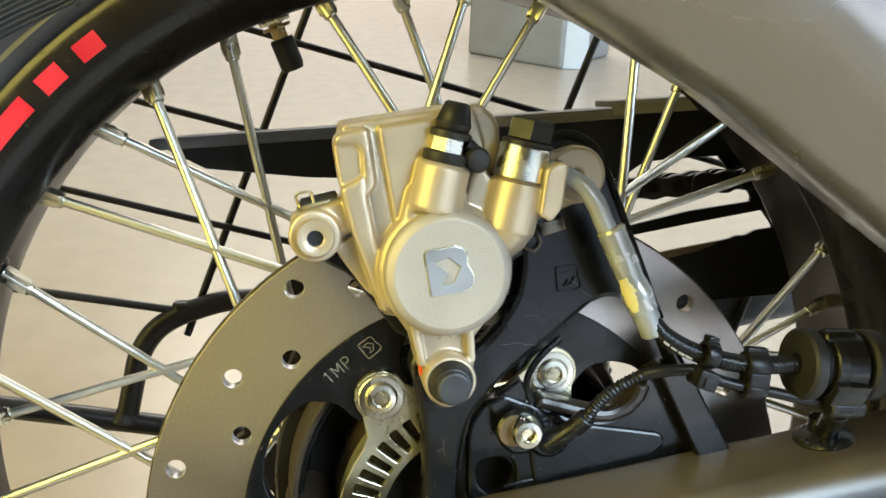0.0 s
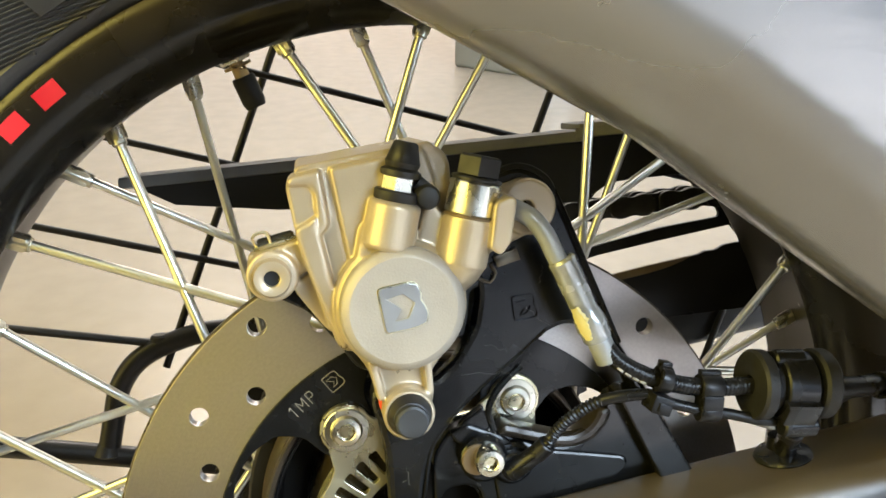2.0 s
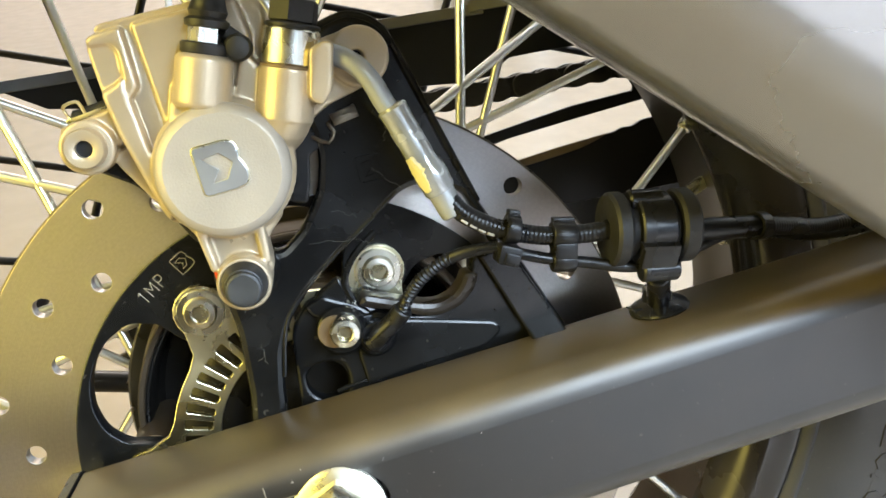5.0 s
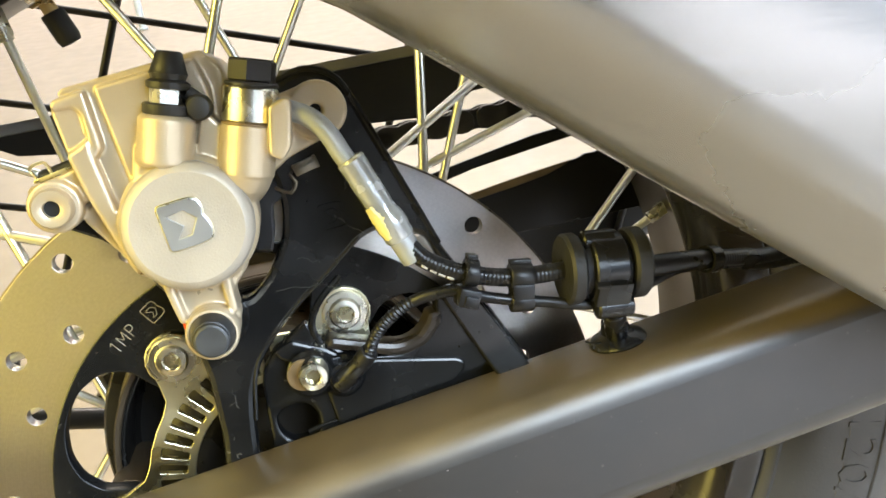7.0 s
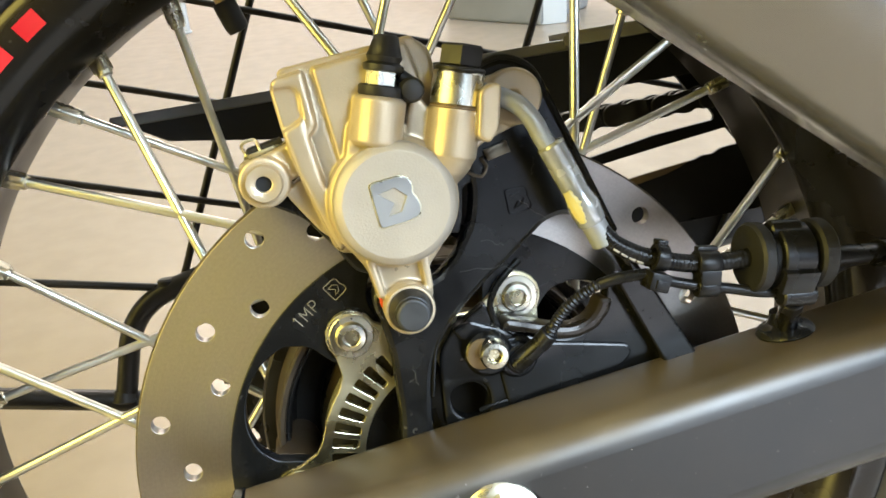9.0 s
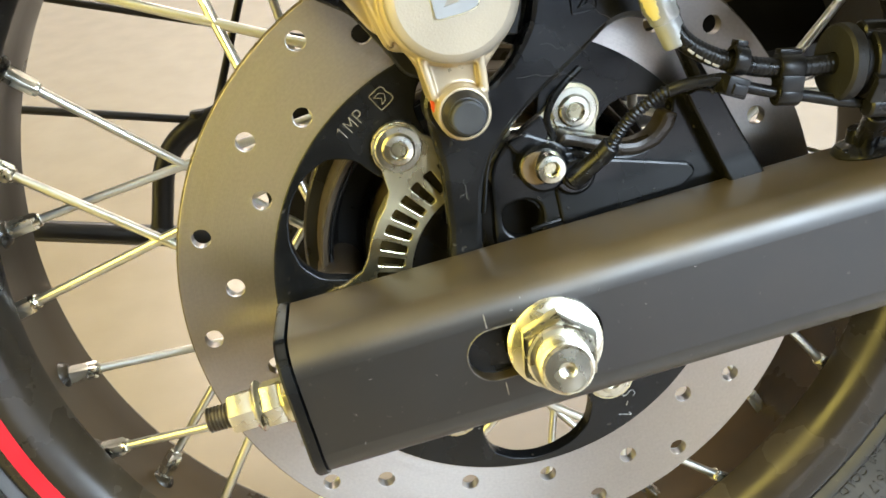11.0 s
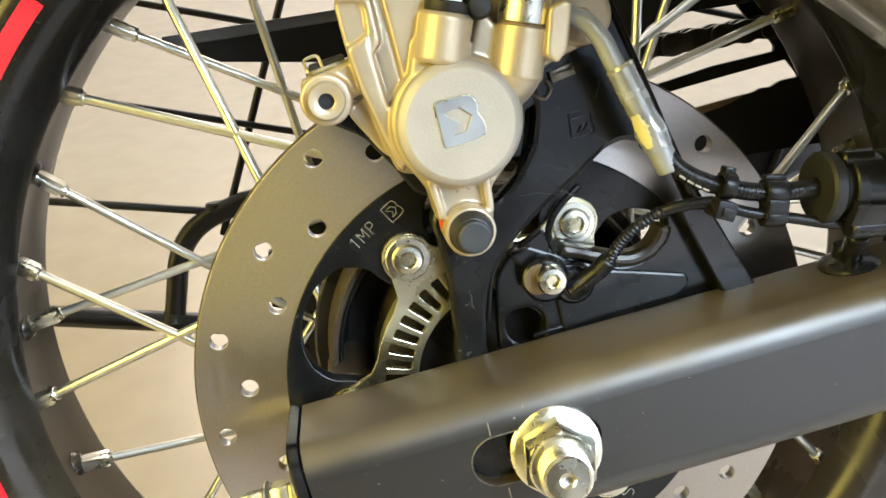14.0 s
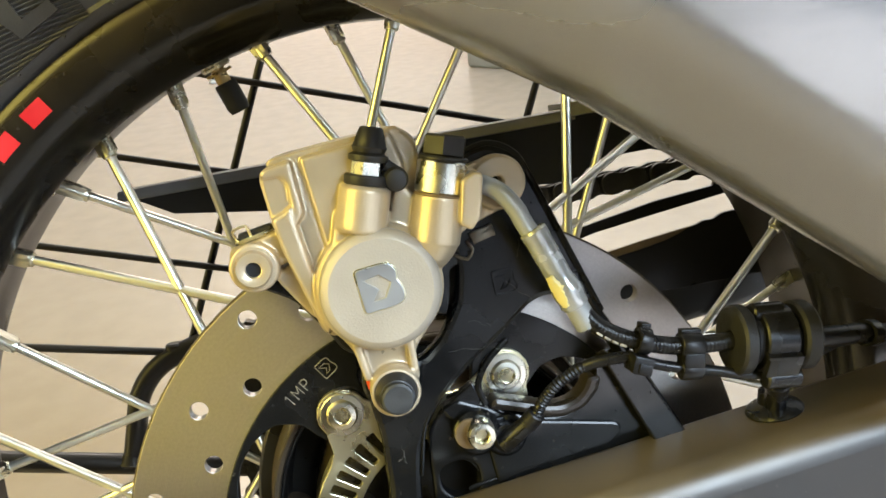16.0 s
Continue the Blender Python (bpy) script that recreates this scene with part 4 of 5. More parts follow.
    part("emblem", moved(plate(sign, -0.0375, -0.0364, [hole], 0.0002), tilt), EMBLEM, body, "raised brushed-metal emblem plate", 30)
    part("emblem_edge", moved(plate(inset(sign, -0.0004), -0.0370, -0.0364, [inset(sign, 0.0001)], 0.0001), tilt), YZINC, body)

    # Bush in the rear lug, and the spring clip over it.
    part("bush", lathe([(0.0024, -0.0185), (0.0024, -0.0240), (0.0028, -0.0243), (0.0052, -0.0243), (0.0056, -0.0238), (0.0058, -0.0200), (0.0024, -0.0200)], 36, Matrix.Translation((-0.0531, 0, 0.1033))), CAST, body, "round bush with a dark bore")
    part("bush_bore", rod((-0.0531, -0.0222, 0.1033), (-0.0531, -0.0190, 0.1033), 0.0026, 24), RUBBER, body)
    part("spring_clip", tube([(-0.0560, -0.0130, 0.1098), (-0.0578, -0.0150, 0.1124), (-0.0584, -0.0160, 0.1146), (-0.0574, -0.0160, 0.1156), (-0.0548, -0.0160, 0.1162), (-0.0538, -0.0155, 0.1152), (-0.0532, -0.0145, 0.1128), (-0.0526, -0.0140, 0.1108)], 0.0005, 8), YZINC, body, "small bent wire spring")
    part("clip_strip", block(0.0170, 0.008, 0.0012, pose(-0.0500, -0.0120, 0.1128, 0, -14, 0), 0.0004), YZINC, body)
    part("pin_boot", rod((-0.0570, -0.0120, 0.1110), (-0.0460, -0.0120, 0.1135), 0.0026, 16, 0.0006), RUBBER, body)

    # Lower slide bolt with its brown boot.
    part("slide_bolt", lathe([(0.0, -0.0406), (0.0042, -0.0406), (0.0048, -0.0402), (0.0050, -0.0394), (0.0050, -0.0360), (0.0, -0.0360)], 36, Matrix.Translation((-0.0153, 0, 0.0615))), GREYCAP, body, "dark grey slide bolt head")
    part("bolt_collar", lathe([(0.0049, -0.0388), (0.0053, -0.0386), (0.0064, -0.0350), (0.0066, -0.0342), (0.0066, -0.0330), (0.0049, -0.0330)], 36, Matrix.Translation((-0.0154, 0, 0.0617)), True), BLACKBOLT, body, "black tapered collar of the slide bolt")
    part("lug_rim", lathe([(0.0064, -0.0320), (0.0064, -0.0340), (0.0068, -0.0344), (0.0073, -0.0343), (0.0077, -0.0337), (0.0077, -0.0320)], 40, Matrix.Translation((-0.0154, 0, 0.0617)), True), CAST, body)
    part("slide_boot", rod((-0.0154, -0.0334, 0.0617), (-0.0154, -0.0318, 0.0617), 0.0068, 32, 0.0004), BRONZE, body, "brown stained washer")
    part("paint_mark", block(0.0010, 0.0030, 0.0042, pose(-0.0233, -0.0262, 0.0640, 0, -8, 0), 0.0003), REDMARK, body, "red paint mark")

    # Bleed screw with its rubber cap.
    top = b0 + U * 0.0187
    part("bleed_screw", merge(prism(top + U * 0.0020, top + U * 0.0072, 0.0049, 6, 0.0004, 0.3), rod(top - U * 0.001, top + U * 0.012, 0.0030, 16)), ZINC, body, "plated hexagon bleed screw")
    profile = [(0.0, 0.0066), (0.0046, 0.0066), (0.0058, 0.0070), (0.0060, 0.0080), (0.0060, 0.0086), (0.0047, 0.0094), (0.0050, 0.0102), (0.0053, 0.0110), (0.0050, 0.0116), (0.0047, 0.0126), (0.0036, 0.0166), (0.0030, 0.0171), (0.0, 0.0171)]
    part("bleed_cap", lathe(profile, 32, along(top, top + U)), RUBBER, body, "black rubber dust cap")
    part("cap_ring", lathe([(0.0, -0.0004), (0.0061, -0.0004), (0.0066, 0.0002), (0.0067, 0.0024), (0.0062, 0.0029), (0.0, 0.0029)], 32, along(top, top + U)), RUBBER, body)
    tail = top + V * 0.0086 + U * 0.0026
    strap = merge(tube([top + V * 0.0055 + U * 0.0010, tail - U * 0.0010], 0.0020, 12), lathe([(0.0, -0.0034), (0.0018, -0.0036), (0.0030, -0.0032), (0.0037, -0.0020), (0.0038, 0.0020), (0.0030, 0.0032), (0.0, 0.0034)], 24, Matrix.Translation(tail + Vector((0, -0.0010, 0)))), tube([tail + U * 0.002, top + V * 0.0052 + U * 0.0064], 0.0019, 12))
    part("cap_strap", strap, RUBBER, body, "rubber strap and eye of the dust cap")

    # Hose fitting and its bolt.
    t0 = h0 + U * 0.0218
    part("banjo_fitting", lathe([(0.0, 0.0004), (0.0072, 0.0004), (0.0078, 0.0010), (0.0078, 0.0098), (0.0073, 0.0104), (0.0, 0.0104)], 40, along(t0, t0 + U)), ZINC, body, "bright plated banjo fitting")
    part("seal_washer", rod(t0 - U * 0.0004, t0 + U * 0.0006, 0.0079, 36, 0.0003), BRONZE, body)
    part("banjo_bolt", merge(rod(t0 + U * 0.0104, t0 + U * 0.0118, 0.0076, 36, 0.0005), prism(t0 + U * 0.0116, t0 + U * 0.0182, 0.0069, 6, 0.0006, 0.2)), BLACKBOLT, body, "black hexagon banjo bolt")
    # Pad carrier and the bent clip, seen in the gap beside the cap.
    pad = [(0.0000, 0.0800), (0.0015, 0.0900), (0.0040, 0.0975), (0.0090, 0.1035), (0.0160, 0.1040), (0.0160, 0.0965), (0.0110, 0.0952), (0.0075, 0.0935), (0.0066, 0.0850), (0.0050, 0.0790)]
    part("brake_pad", plate(rounded(pad, 0.0012, 3), -0.0150, -0.0010, edge=0.0008), PLASTIC, body, "dark brake pad edge")
    part("pad_spring", tube([(0.0160, -0.0140, 0.1030), (0.0140, -0.0165, 0.1020), (0.0155, -0.0168, 0.0995), (0.0135, -0.0168, 0.0965), (0.0100, -0.0160, 0.0980), (0.0090, -0.0145, 0.0985)], 0.0006, 8), THREAD, body)
    clip = merge(block(0.0078, 0.0050, 0.0020, pose(0.0188, -0.0155, 0.1048, 0, -16, 0), 0.0003), block(0.0012, 0.0050, 0.0040, pose(0.0222, -0.0155, 0.1050, 0, -16, 0), 0.0003), block(0.0070, 0.0008, 0.0030, pose(0.0188, -0.0176, 0.1036, 0, -16, 0), 0.0002))
    part("pad_clip", clip, THREAD, body, "bent steel pad clip")
    return body


caliper()

# Local frame of the swingarm: x' along it, raised by 8.5 degrees to the front.
SLOPE = pose(0, 0, 0, 0, -8.5, 0)


def swingarm():
    y0, y1, z0, z1, rf = -0.0505, -0.0120, -0.0290, 0.0165, 0.0098
    x0, x1 = -0.0720, 0.470
    ring = []
    for cy, cz, a in ((y1 - rf * 0.6, z1 - rf * 0.6, 0), (y0 + rf, z1 - rf, 90), (y0 + rf, z0 + rf, 180), (y1 - rf * 0.6, z0 + rf * 0.6, 270)):
        r = rf if cy < -0.03 else rf * 0.6
        for k in range(7):
            g = radians(a + 15 * k)
            ring.append((cy + r * math.cos(g), cz + r * math.sin(g)))
    split = 13  # the last point of the upper front corner; the front face lies between it and the next
    bm = bmesh.new()
    a = [bm.verts.new((x0, y, z)) for y, z in ring]
    b = [bm.verts.new((x1, y, z)) for y, z in ring]
    n = len(ring)
    for k in range(n):
        if k != split:
            bm.faces.new((a[k], a[(k + 1) % n], b[(k + 1) % n], b[k]))
    bm.faces.new(a)
    bm.faces.new(b)
    # The long hole for the axle through the front face.
    hx, hz, hw, hr = -0.0038, -0.0032, 0.0120, 0.0082
    loop = [(hx + hw + hr * math.cos(g), hz + hr * math.sin(g)) for g in np.linspace(-math.pi / 2, math.pi / 2, 13)] + [(hx - hw + hr * math.cos(g), hz + hr * math.sin(g)) for g in np.linspace(math.pi / 2, 1.5 * math.pi, 13)]
    f = [bm.verts.new((x, y0, z)) for x, z in loop]
    d = [bm.verts.new((x, y0 + 0.0045, z)) for x, z in loop]
    m = len(loop)
    edges = [bm.edges.get((a[split], a[split + 1])), bm.edges.get((b[split], b[split + 1])), bm.edges.get((a[split], b[split])), bm.edges.get((a[split + 1], b[split + 1]))]
    edges += [bm.edges.new((f[k], f[(k + 1) % m])) for k in range(m)]
    bmesh.ops.triangle_fill(bm, use_beauty=True, edges=edges)
    for k in range(m):
        bm.faces.new((f[k], f[(k + 1) % m], d[(k + 1) % m], d[k]))
    bm.faces.new(d)
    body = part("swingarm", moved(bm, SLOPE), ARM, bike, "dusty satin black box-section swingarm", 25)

    def local(*p):
        return SLOPE @ Vector(p)

    # End cap with a proud lip.
    lip = [(y, z) for y, z in ring]
    bm = bmesh.new()
    rows = []
    for x, s in ((x0 - 0.0006, 0.0), (x0 - 0.0007, 0.0008), (x0 - 0.0034, 0.0009), (x0 - 0.0042, 0.0003), (x0 - 0.0044, -0.0025)):
        rows.append([bm.verts.new((x, y, z)) for y, z in inset(lip, -s)])
    for p, q in zip(rows, rows[1:]):
        for k in range(n):
            bm.faces.new((p[k], p[(k + 1) % n], q[(k + 1) % n], q[k]))
    bm.faces.new(rows[0])
    bm.faces.new(rows[-1])
    part("end_cap", moved(bm, SLOPE), BLACK, body, "black end cap of the swingarm", 25)

    # Chain adjuster: threaded rod, lock nut, washer, nut.
    yy, zz = -0.0310, -0.0078
    step = 0.0011
    thread = []
    x = -0.1050
    thread.append((0.0, x))
    thread.append((0.0036, x))
    while x < -0.070:
        thread += [(0.0040, x + 0.2 * step), (0.0040, x + 0.4 * step), (0.0034, x + 0.7 * step), (0.0034, x + 0.9 * step)]
        x += step
    thread.append((0.0, x))
    turn = SLOPE @ Matrix.Translation((0, yy, zz)) @ Matrix.Rotation(radians(-90), 4, "Z")
    part("adjuster_bolt", lathe([(r, h) for r, h in thread], 20, turn), THREAD, body, "dark threaded adjuster bolt", 25)
    part("lock_nut", prism(local(-0.0978, yy, zz), local(-0.0897, yy, zz), 0.0065, 6, 0.0007, 0.35), ZINC, body, "plated lock nut")
    part("spring_washer", rod(local(-0.0897, yy, zz), local(-0.0876, yy, zz), 0.0080, 32, 0.0008), ZINC, body, "thick plated washer")
    part("adjuster_nut", prism(local(-0.0876, yy, zz), local(-0.0806, yy, zz), 0.0072, 6, 0.0007, 0.2), ZINC, body, "plated adjuster nut")
    part("thin_washer", rod(local(-0.0806, yy, zz), local(-0.0762, yy, zz), 0.0080, 32, 0.0006), YZINC, body, "yellow zinc washer")

    # Axle: flange nut, threaded end.
    foot, tip = Vector((0.0022, -0.0507, -0.0040)), Vector((-0.0004, -0.0752, -0.0002))
    put = along(foot, tip)
    w = (tip - foot).normalized()
    part("slot_plate", moved(plate(rounded([(-0.0235, -0.0105), (0.0150, -0.0105), (0.0150, 0.0045), (-0.0235, 0.0045)], 0.007, 5), -0.0466, -0.0461, edge=0.0003), SLOPE), BLACK, body)
    part("axle_nut", merge(lathe([(0.0, 0.0), (0.0136, 0.0), (0.0140, 0.0006), (0.0138, 0.0018), (0.0122, 0.0030), (0.0, 0.0034)], 48, put), prism(foot + w * 0.0024, foot + w * 0.0140, 0.0114, 6, 0.0014, 0.55)), ZINC, body, "plated axle flange nut")
    part("nut_collar", lathe([(0.0, 0.0136), (0.0092, 0.0136), (0.0096, 0.0142), (0.0096, 0.0156), (0.0090, 0.0163), (0.0, 0.0163)], 40, put), ZINC, body, "round collar of the axle nut")
    y, profile = 0.0150, [(0.0, 0.0150)]
    while y < 0.0228:
        profile += [(0.0074, y), (0.0074, y + 0.0004), (0.0067, y + 0.0008), (0.0067, y + 0.0010)]
        y += 0.0013
    profile += [(0.0066, 0.0240), (0.0060, 0.0247), (0.0024, 0.0249), (0.0018, 0.0240), (0.0, 0.0232)]
    part("axle_end", lathe(profile, 36, put), ZINC, body, "threaded axle end with a centre mark", 25)
    part("axle", rod((0.0, -0.045, 0.0), (0.0, 0.17, 0.0), 0.0075, 20), ZINC, body)
    hx, hz, hw, hr = -0.0038, -0.0032, 0.0120, 0.0083
    edge = [(hx, y0 - 0.0001, hz + hr), (hx - hw, y0 - 0.0001, hz + hr)] + [(hx - hw + hr * math.cos(g), y0 - 0.0001, hz + hr * math.sin(g)) for g in np.linspace(0.6 * math.pi, 1.4 * math.pi, 9)] + [(hx - hw, y0 - 0.0001, hz - hr), (hx, y0 - 0.0001, hz - hr)]
    part("slot_edge", moved(tube(edge, 0.00022, 6), SLOPE), WORN, body, "worn bare edge of the axle slot")
    # Alignment notches above and below the long hole.
    for x, z, size in ((-0.0165, 0.0080, 0.0045), (-0.0150, -0.0150, 0.0042), (0.0, -0.0150, 0.003)):
        part("alignment_notch", block(0.0004, 0.0002, size, SLOPE @ pose(x, y0 - 0.0001, z), 0.00005), ETCH, body)
    # Pale scuffs on the front face.
    rng = random.Random(7)
    for x, z, size in ((-0.0085, 0.0185 - 0.0085, 0.0024), (-0.0045, 0.0125, 0.0016), (0.0175, 0.0075, 0.0012), (-0.0600, -0.0085, 0.0020), (-0.0590, -0.0190, 0.0010), (-0.0520, 0.0010, 0.0012), (0.0300, -0.0010, 0.0010), (0.0460, 0.0060, 0.0008), (-0.0340, -0.0040, 0.0008)):
        run = [local(x + rng.uniform(-0.5, 0.5) * size, y0 - 0.00005, z + rng.uniform(-0.5, 0.5) * size) for _ in range(3)]
        part("scuff", tube(run, 0.00009, 5), CHALK, body, "tiny pale scuff in the paint")
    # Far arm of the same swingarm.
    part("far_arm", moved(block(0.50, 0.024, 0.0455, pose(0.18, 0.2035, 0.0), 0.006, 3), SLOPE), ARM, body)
    return body


swingarm()


# Brake hose from the caliper to the swingarm, sensor wire, clips, rubber-mounted holder.
def hoses():
    neck = [(0.0075, -0.0300, 0.1240), (0.0155, -0.0310, 0.1222), (0.0225, -0.0335, 0.1186), (0.0268, -0.0345, 0.1132), (0.0292, -0.0345, 0.1080), (0.0325, -0.0345, 0.1020)]
    line = part("brake_hose", tube([(0.0440, -0.0355, 0.0790), (0.0486, -0.0370, 0.0735), (0.0569, -0.0385, 0.0688), (0.0667, -0.0400, 0.0658), (0.0748, -0.0408, 0.0645), (0.0822, -0.0415, 0.0643), (0.0896, -0.0420, 0.0643), (0.1000, -0.0420, 0.0625), (0.1108, -0.0420, 0.0612), (0.1314, -0.0360, 0.0585), (0.1540, -0.0270, 0.0540), (0.1750, -0.0180, 0.0500), (0.2300, -0.0100, 0.0520)], 0.0027, 16, 0.00016, 0.0012), PLASTIC, bike, "black ribbed rubber brake hose")
    part("hose_pipe", tube(neck, 0.0029, 20), PIPE, line, "grey plated bent pipe")
    a, b = Vector((0.0312, -0.0345, 0.1062)), Vector((0.0426, -0.0350, 0.0808))
    w = (b - a).normalized()
    size = (b - a).length
    part("hose_sleeve", lathe([(0.0028, 0.0), (0.0038, 0.0002), (0.0044, 0.0010), (0.0042, 0.0024), (0.0041, size * 0.40), (0.0041, size * 0.55), (0.0039, size * 0.62), (0.0043, size * 0.68), (0.0048, size * 0.76), (0.0049, size * 0.84), (0.0045, size * 0.90), (0.0046, size - 0.001), (0.0042, size), (0.0034, size)], 28, along(a, b)), SLEEVE, line, "shiny clear sleeve over the hose crimp")
    def daub(turn, start, long, wide, seed):
        bm, rng = bmesh.new(), random.Random(seed)
        rows = []
        for k in range(13):
            f = k / 12
            half = wide * math.sin(math.pi * min(max(f, 0.06), 0.94)) ** 0.4 * rng.uniform(0.75, 1.1)
            rows.append([bm.verts.new(((0.0050 - 0.0006 * (i in (0, 6))) * math.cos(turn + half * (i - 3) / 3), start + long * f + 0.0004 * rng.random(), (0.0050 - 0.0006 * (i in (0, 6))) * math.sin(turn + half * (i - 3) / 3))) for i in range(7)])
        for p, q in zip(rows, rows[1:]):
            for i in range(6):
                bm.faces.new((p[i], p[i + 1], q[i + 1], q[i]))
        return moved(bm, along(a, b))

    way_in = along(a, b).inverted().to_3x3()
    left = way_in @ Vector((-0.75, -0.62, -0.25))
    face = math.atan2(left.z, left.x)
    part("paint_mark", daub(face + 0.1, size * 0.52, 0.0110, 0.60, 5), YELLOWMARK, line, "smeared yellow paint mark")
    part("hose_ferrule", rod(b - w * 0.0005, b + w * 0.0078, 0.0038, 24, 0.0004), PIPE, line, "grey ferrule")
    bars = merge(*[block(0.0022, 0.0003, 0.0007, pose(0.0475 + 0.0024 * k, -0.0405, 0.0722 - 0.0019 * k + 0.0004 * k * k * 0.3, 0, 38 - 4 * k, 0), 0.00008) for k in range(4)])
    part("hose_print", bars, ETCH, line, "short pale printed bars")

    wire = part("sensor_wire", tube([(0.0570, -0.0397, 0.0634), (0.0620, -0.0412, 0.0612), (0.0708, -0.0420, 0.0585), (0.0816, -0.0425, 0.0560), (0.0900, -0.0440, 0.0540), (0.0965, -0.0440, 0.0530), (0.1040, -0.0430, 0.0530), (0.1150, -0.0400, 0.0545), (0.1300, -0.0340, 0.0560), (0.1500, -0.0260, 0.0520), (0.1750, -0.0190, 0.0470), (0.2300, -0.0100, 0.0480)], 0.0017, 12), PLASTIC, bike, "thin glossy black sensor wire")
    part("wire_conduit", tube([(0.0278, -0.0256, 0.0432), (0.0285, -0.0262, 0.0446), (0.0310, -0.0290, 0.0503), (0.0350, -0.0320, 0.0557), (0.0410, -0.0345, 0.0602), (0.0440, -0.0356, 0.0614)], 0.0015, 14, 0.0005, 0.0013), PLASTIC, wire, "black ribbed conduit")
    part("wire_sleeve", tube([(0.0430, -0.0352, 0.0611), (0.0475, -0.0370, 0.0626), (0.0550, -0.0390, 0.0634), (0.0600, -0.0402, 0.0630)], 0.0018, 14), PLASTIC, wire, "smooth glossy black wire sleeve")
    plug = merge(rod((0.0200, -0.0160, 0.0352), (0.0200, -0.0195, 0.0352), 0.0048, 24, 0.0006), rod((0.0182, -0.0190, 0.0335), (0.0262, -0.0244, 0.0418), 0.0035, 20, 0.0009, 0.0029), block(0.0026, 0.0030, 0.0075, pose(0.0232, -0.0245, 0.0383, 20, 43, 0), 0.0005), rod((0.0256, -0.0240, 0.0410), (0.0289, -0.0266, 0.0455), 0.0031, 20, 0.0004))
    part("sensor_plug", plug, PLASTIC, wire, "black moulded sensor plug")

    # Two plastic clips that tie the wire to the hose: a narrow tie with a square lock, and a wide double collar.
    m = pose(0.0600, -0.0410, 0.0655, 0, 14, 0)
    tie = merge(moved(lathe([(0.0028, -0.0020), (0.0040, -0.0020), (0.0042, -0.0016), (0.0042, 0.0016), (0.0040, 0.0020), (0.0028, 0.0020)], 24, closed=True), pose(0, 0, 0.0030, 0, 0, 90)), block(0.0064, 0.0080, 0.0056, pose(-0.0004, -0.0012, -0.0040, 0, 6, 0), 0.0007), block(0.0040, 0.0016, 0.0030, pose(0.0, -0.0052, -0.0046, 0, 6, 0), 0.0004), block(0.0034, 0.0040, 0.0020, pose(0, 0.001, 0.0074), 0.0005))
    part("wire_tie", moved(tie, m), PLASTIC, line, "black plastic tie with a square lock")
    m = pose(0.0752, -0.0410, 0.0615, 0, 6, 0)
    collar = merge(moved(lathe([(0.0028, -0.0034), (0.0040, -0.0034), (0.0043, -0.0030), (0.0043, 0.0030), (0.0040, 0.0034), (0.0028, 0.0034)], 24, closed=True), pose(0, 0, 0.0030, 0, 0, 90)), moved(lathe([(0.0017, -0.0034), (0.0031, -0.0034), (0.0034, -0.0030), (0.0034, 0.0030), (0.0031, 0.0034), (0.0017, 0.0034)], 20, closed=True), pose(0, -0.001, -0.0040, 0, 0, 90)), block(0.0066, 0.0066, 0.0046, pose(0, -0.0012, -0.0008), 0.0006), block(0.0066, 0.0030, 0.0018, pose(0, 0.0006, 0.0074), 0.0005))
    part("wire_collar", moved(collar, m), PLASTIC, line, "wide black plastic double collar")

    # Holder: two rubber rings with a clamp band between them, on a foot.
    g = along((0.0878, -0.0420, 0.0646), (0.1150, -0.0420, 0.0628))
    ring = lambda y0, y1, r: lathe([(0.0030, y0), (r - 0.0008, y0), (r, y0 + 0.0009), (r, y1 - 0.0009), (r - 0.0008, y1), (0.0030, y1)], 40, g, True)
    part("rubber_grommet", ring(0.0005, 0.0052, 0.0108), GROMMET, line, "matt black rubber ring")
    part("rubber_grommet", ring(0.0200, 0.0255, 0.0108), GROMMET, line, "matt black rubber ring")
    part("grommet_core", ring(0.0050, 0.0202, 0.0082), GROMMET, line)
    part("clamp_band", lathe([(0.0082, 0.0078), (0.0100, 0.0078), (0.0104, 0.0083), (0.0104, 0.0176), (0.0100, 0.0181), (0.0082, 0.0181)], 40, g, True), PLASTIC, line, "glossy black clamp band")
    tilt = (Vector((0.1150, -0.0420, 0.0628)) - Vector((0.0878, -0.0420, 0.0646))).normalized()
    lobe = lambda c, r, half: rod(Vector(c) - tilt * half, Vector(c) + tilt * half, r, 24, 0.0006)
    leg = merge(lobe((0.1015, -0.0468, 0.0522), 0.0036, 0.0056), block(0.0106, 0.0026, 0.0080, pose(0.1005, -0.0506, 0.0572, 24, 6, 0), 0.0007), block(0.0106, 0.0034, 0.0012, pose(0.1000, -0.0521, 0.0606, 24, 6, 0), 0.0004), lobe((0.0992, -0.0440, 0.0722), 0.0032, 0.0050))
    post = rod((0.1030, -0.0425, 0.0490), (0.1080, -0.0300, 0.0370), 0.0036, 24, 0.0004)
    part("clamp_post", post, PLASTIC, line, "short round clamp post")
    part("clamp_leg", leg, PLASTIC, line, "black clamp leg with snap hook")
    part("hose_cover", tube([(0.1130, -0.0416, 0.0608), (0.1230, -0.0388, 0.0596), (0.1340, -0.0350, 0.0580), (0.1440, -0.0312, 0.0562)], 0.0034, 16), PLASTIC, line, "smooth black cover over the hose")
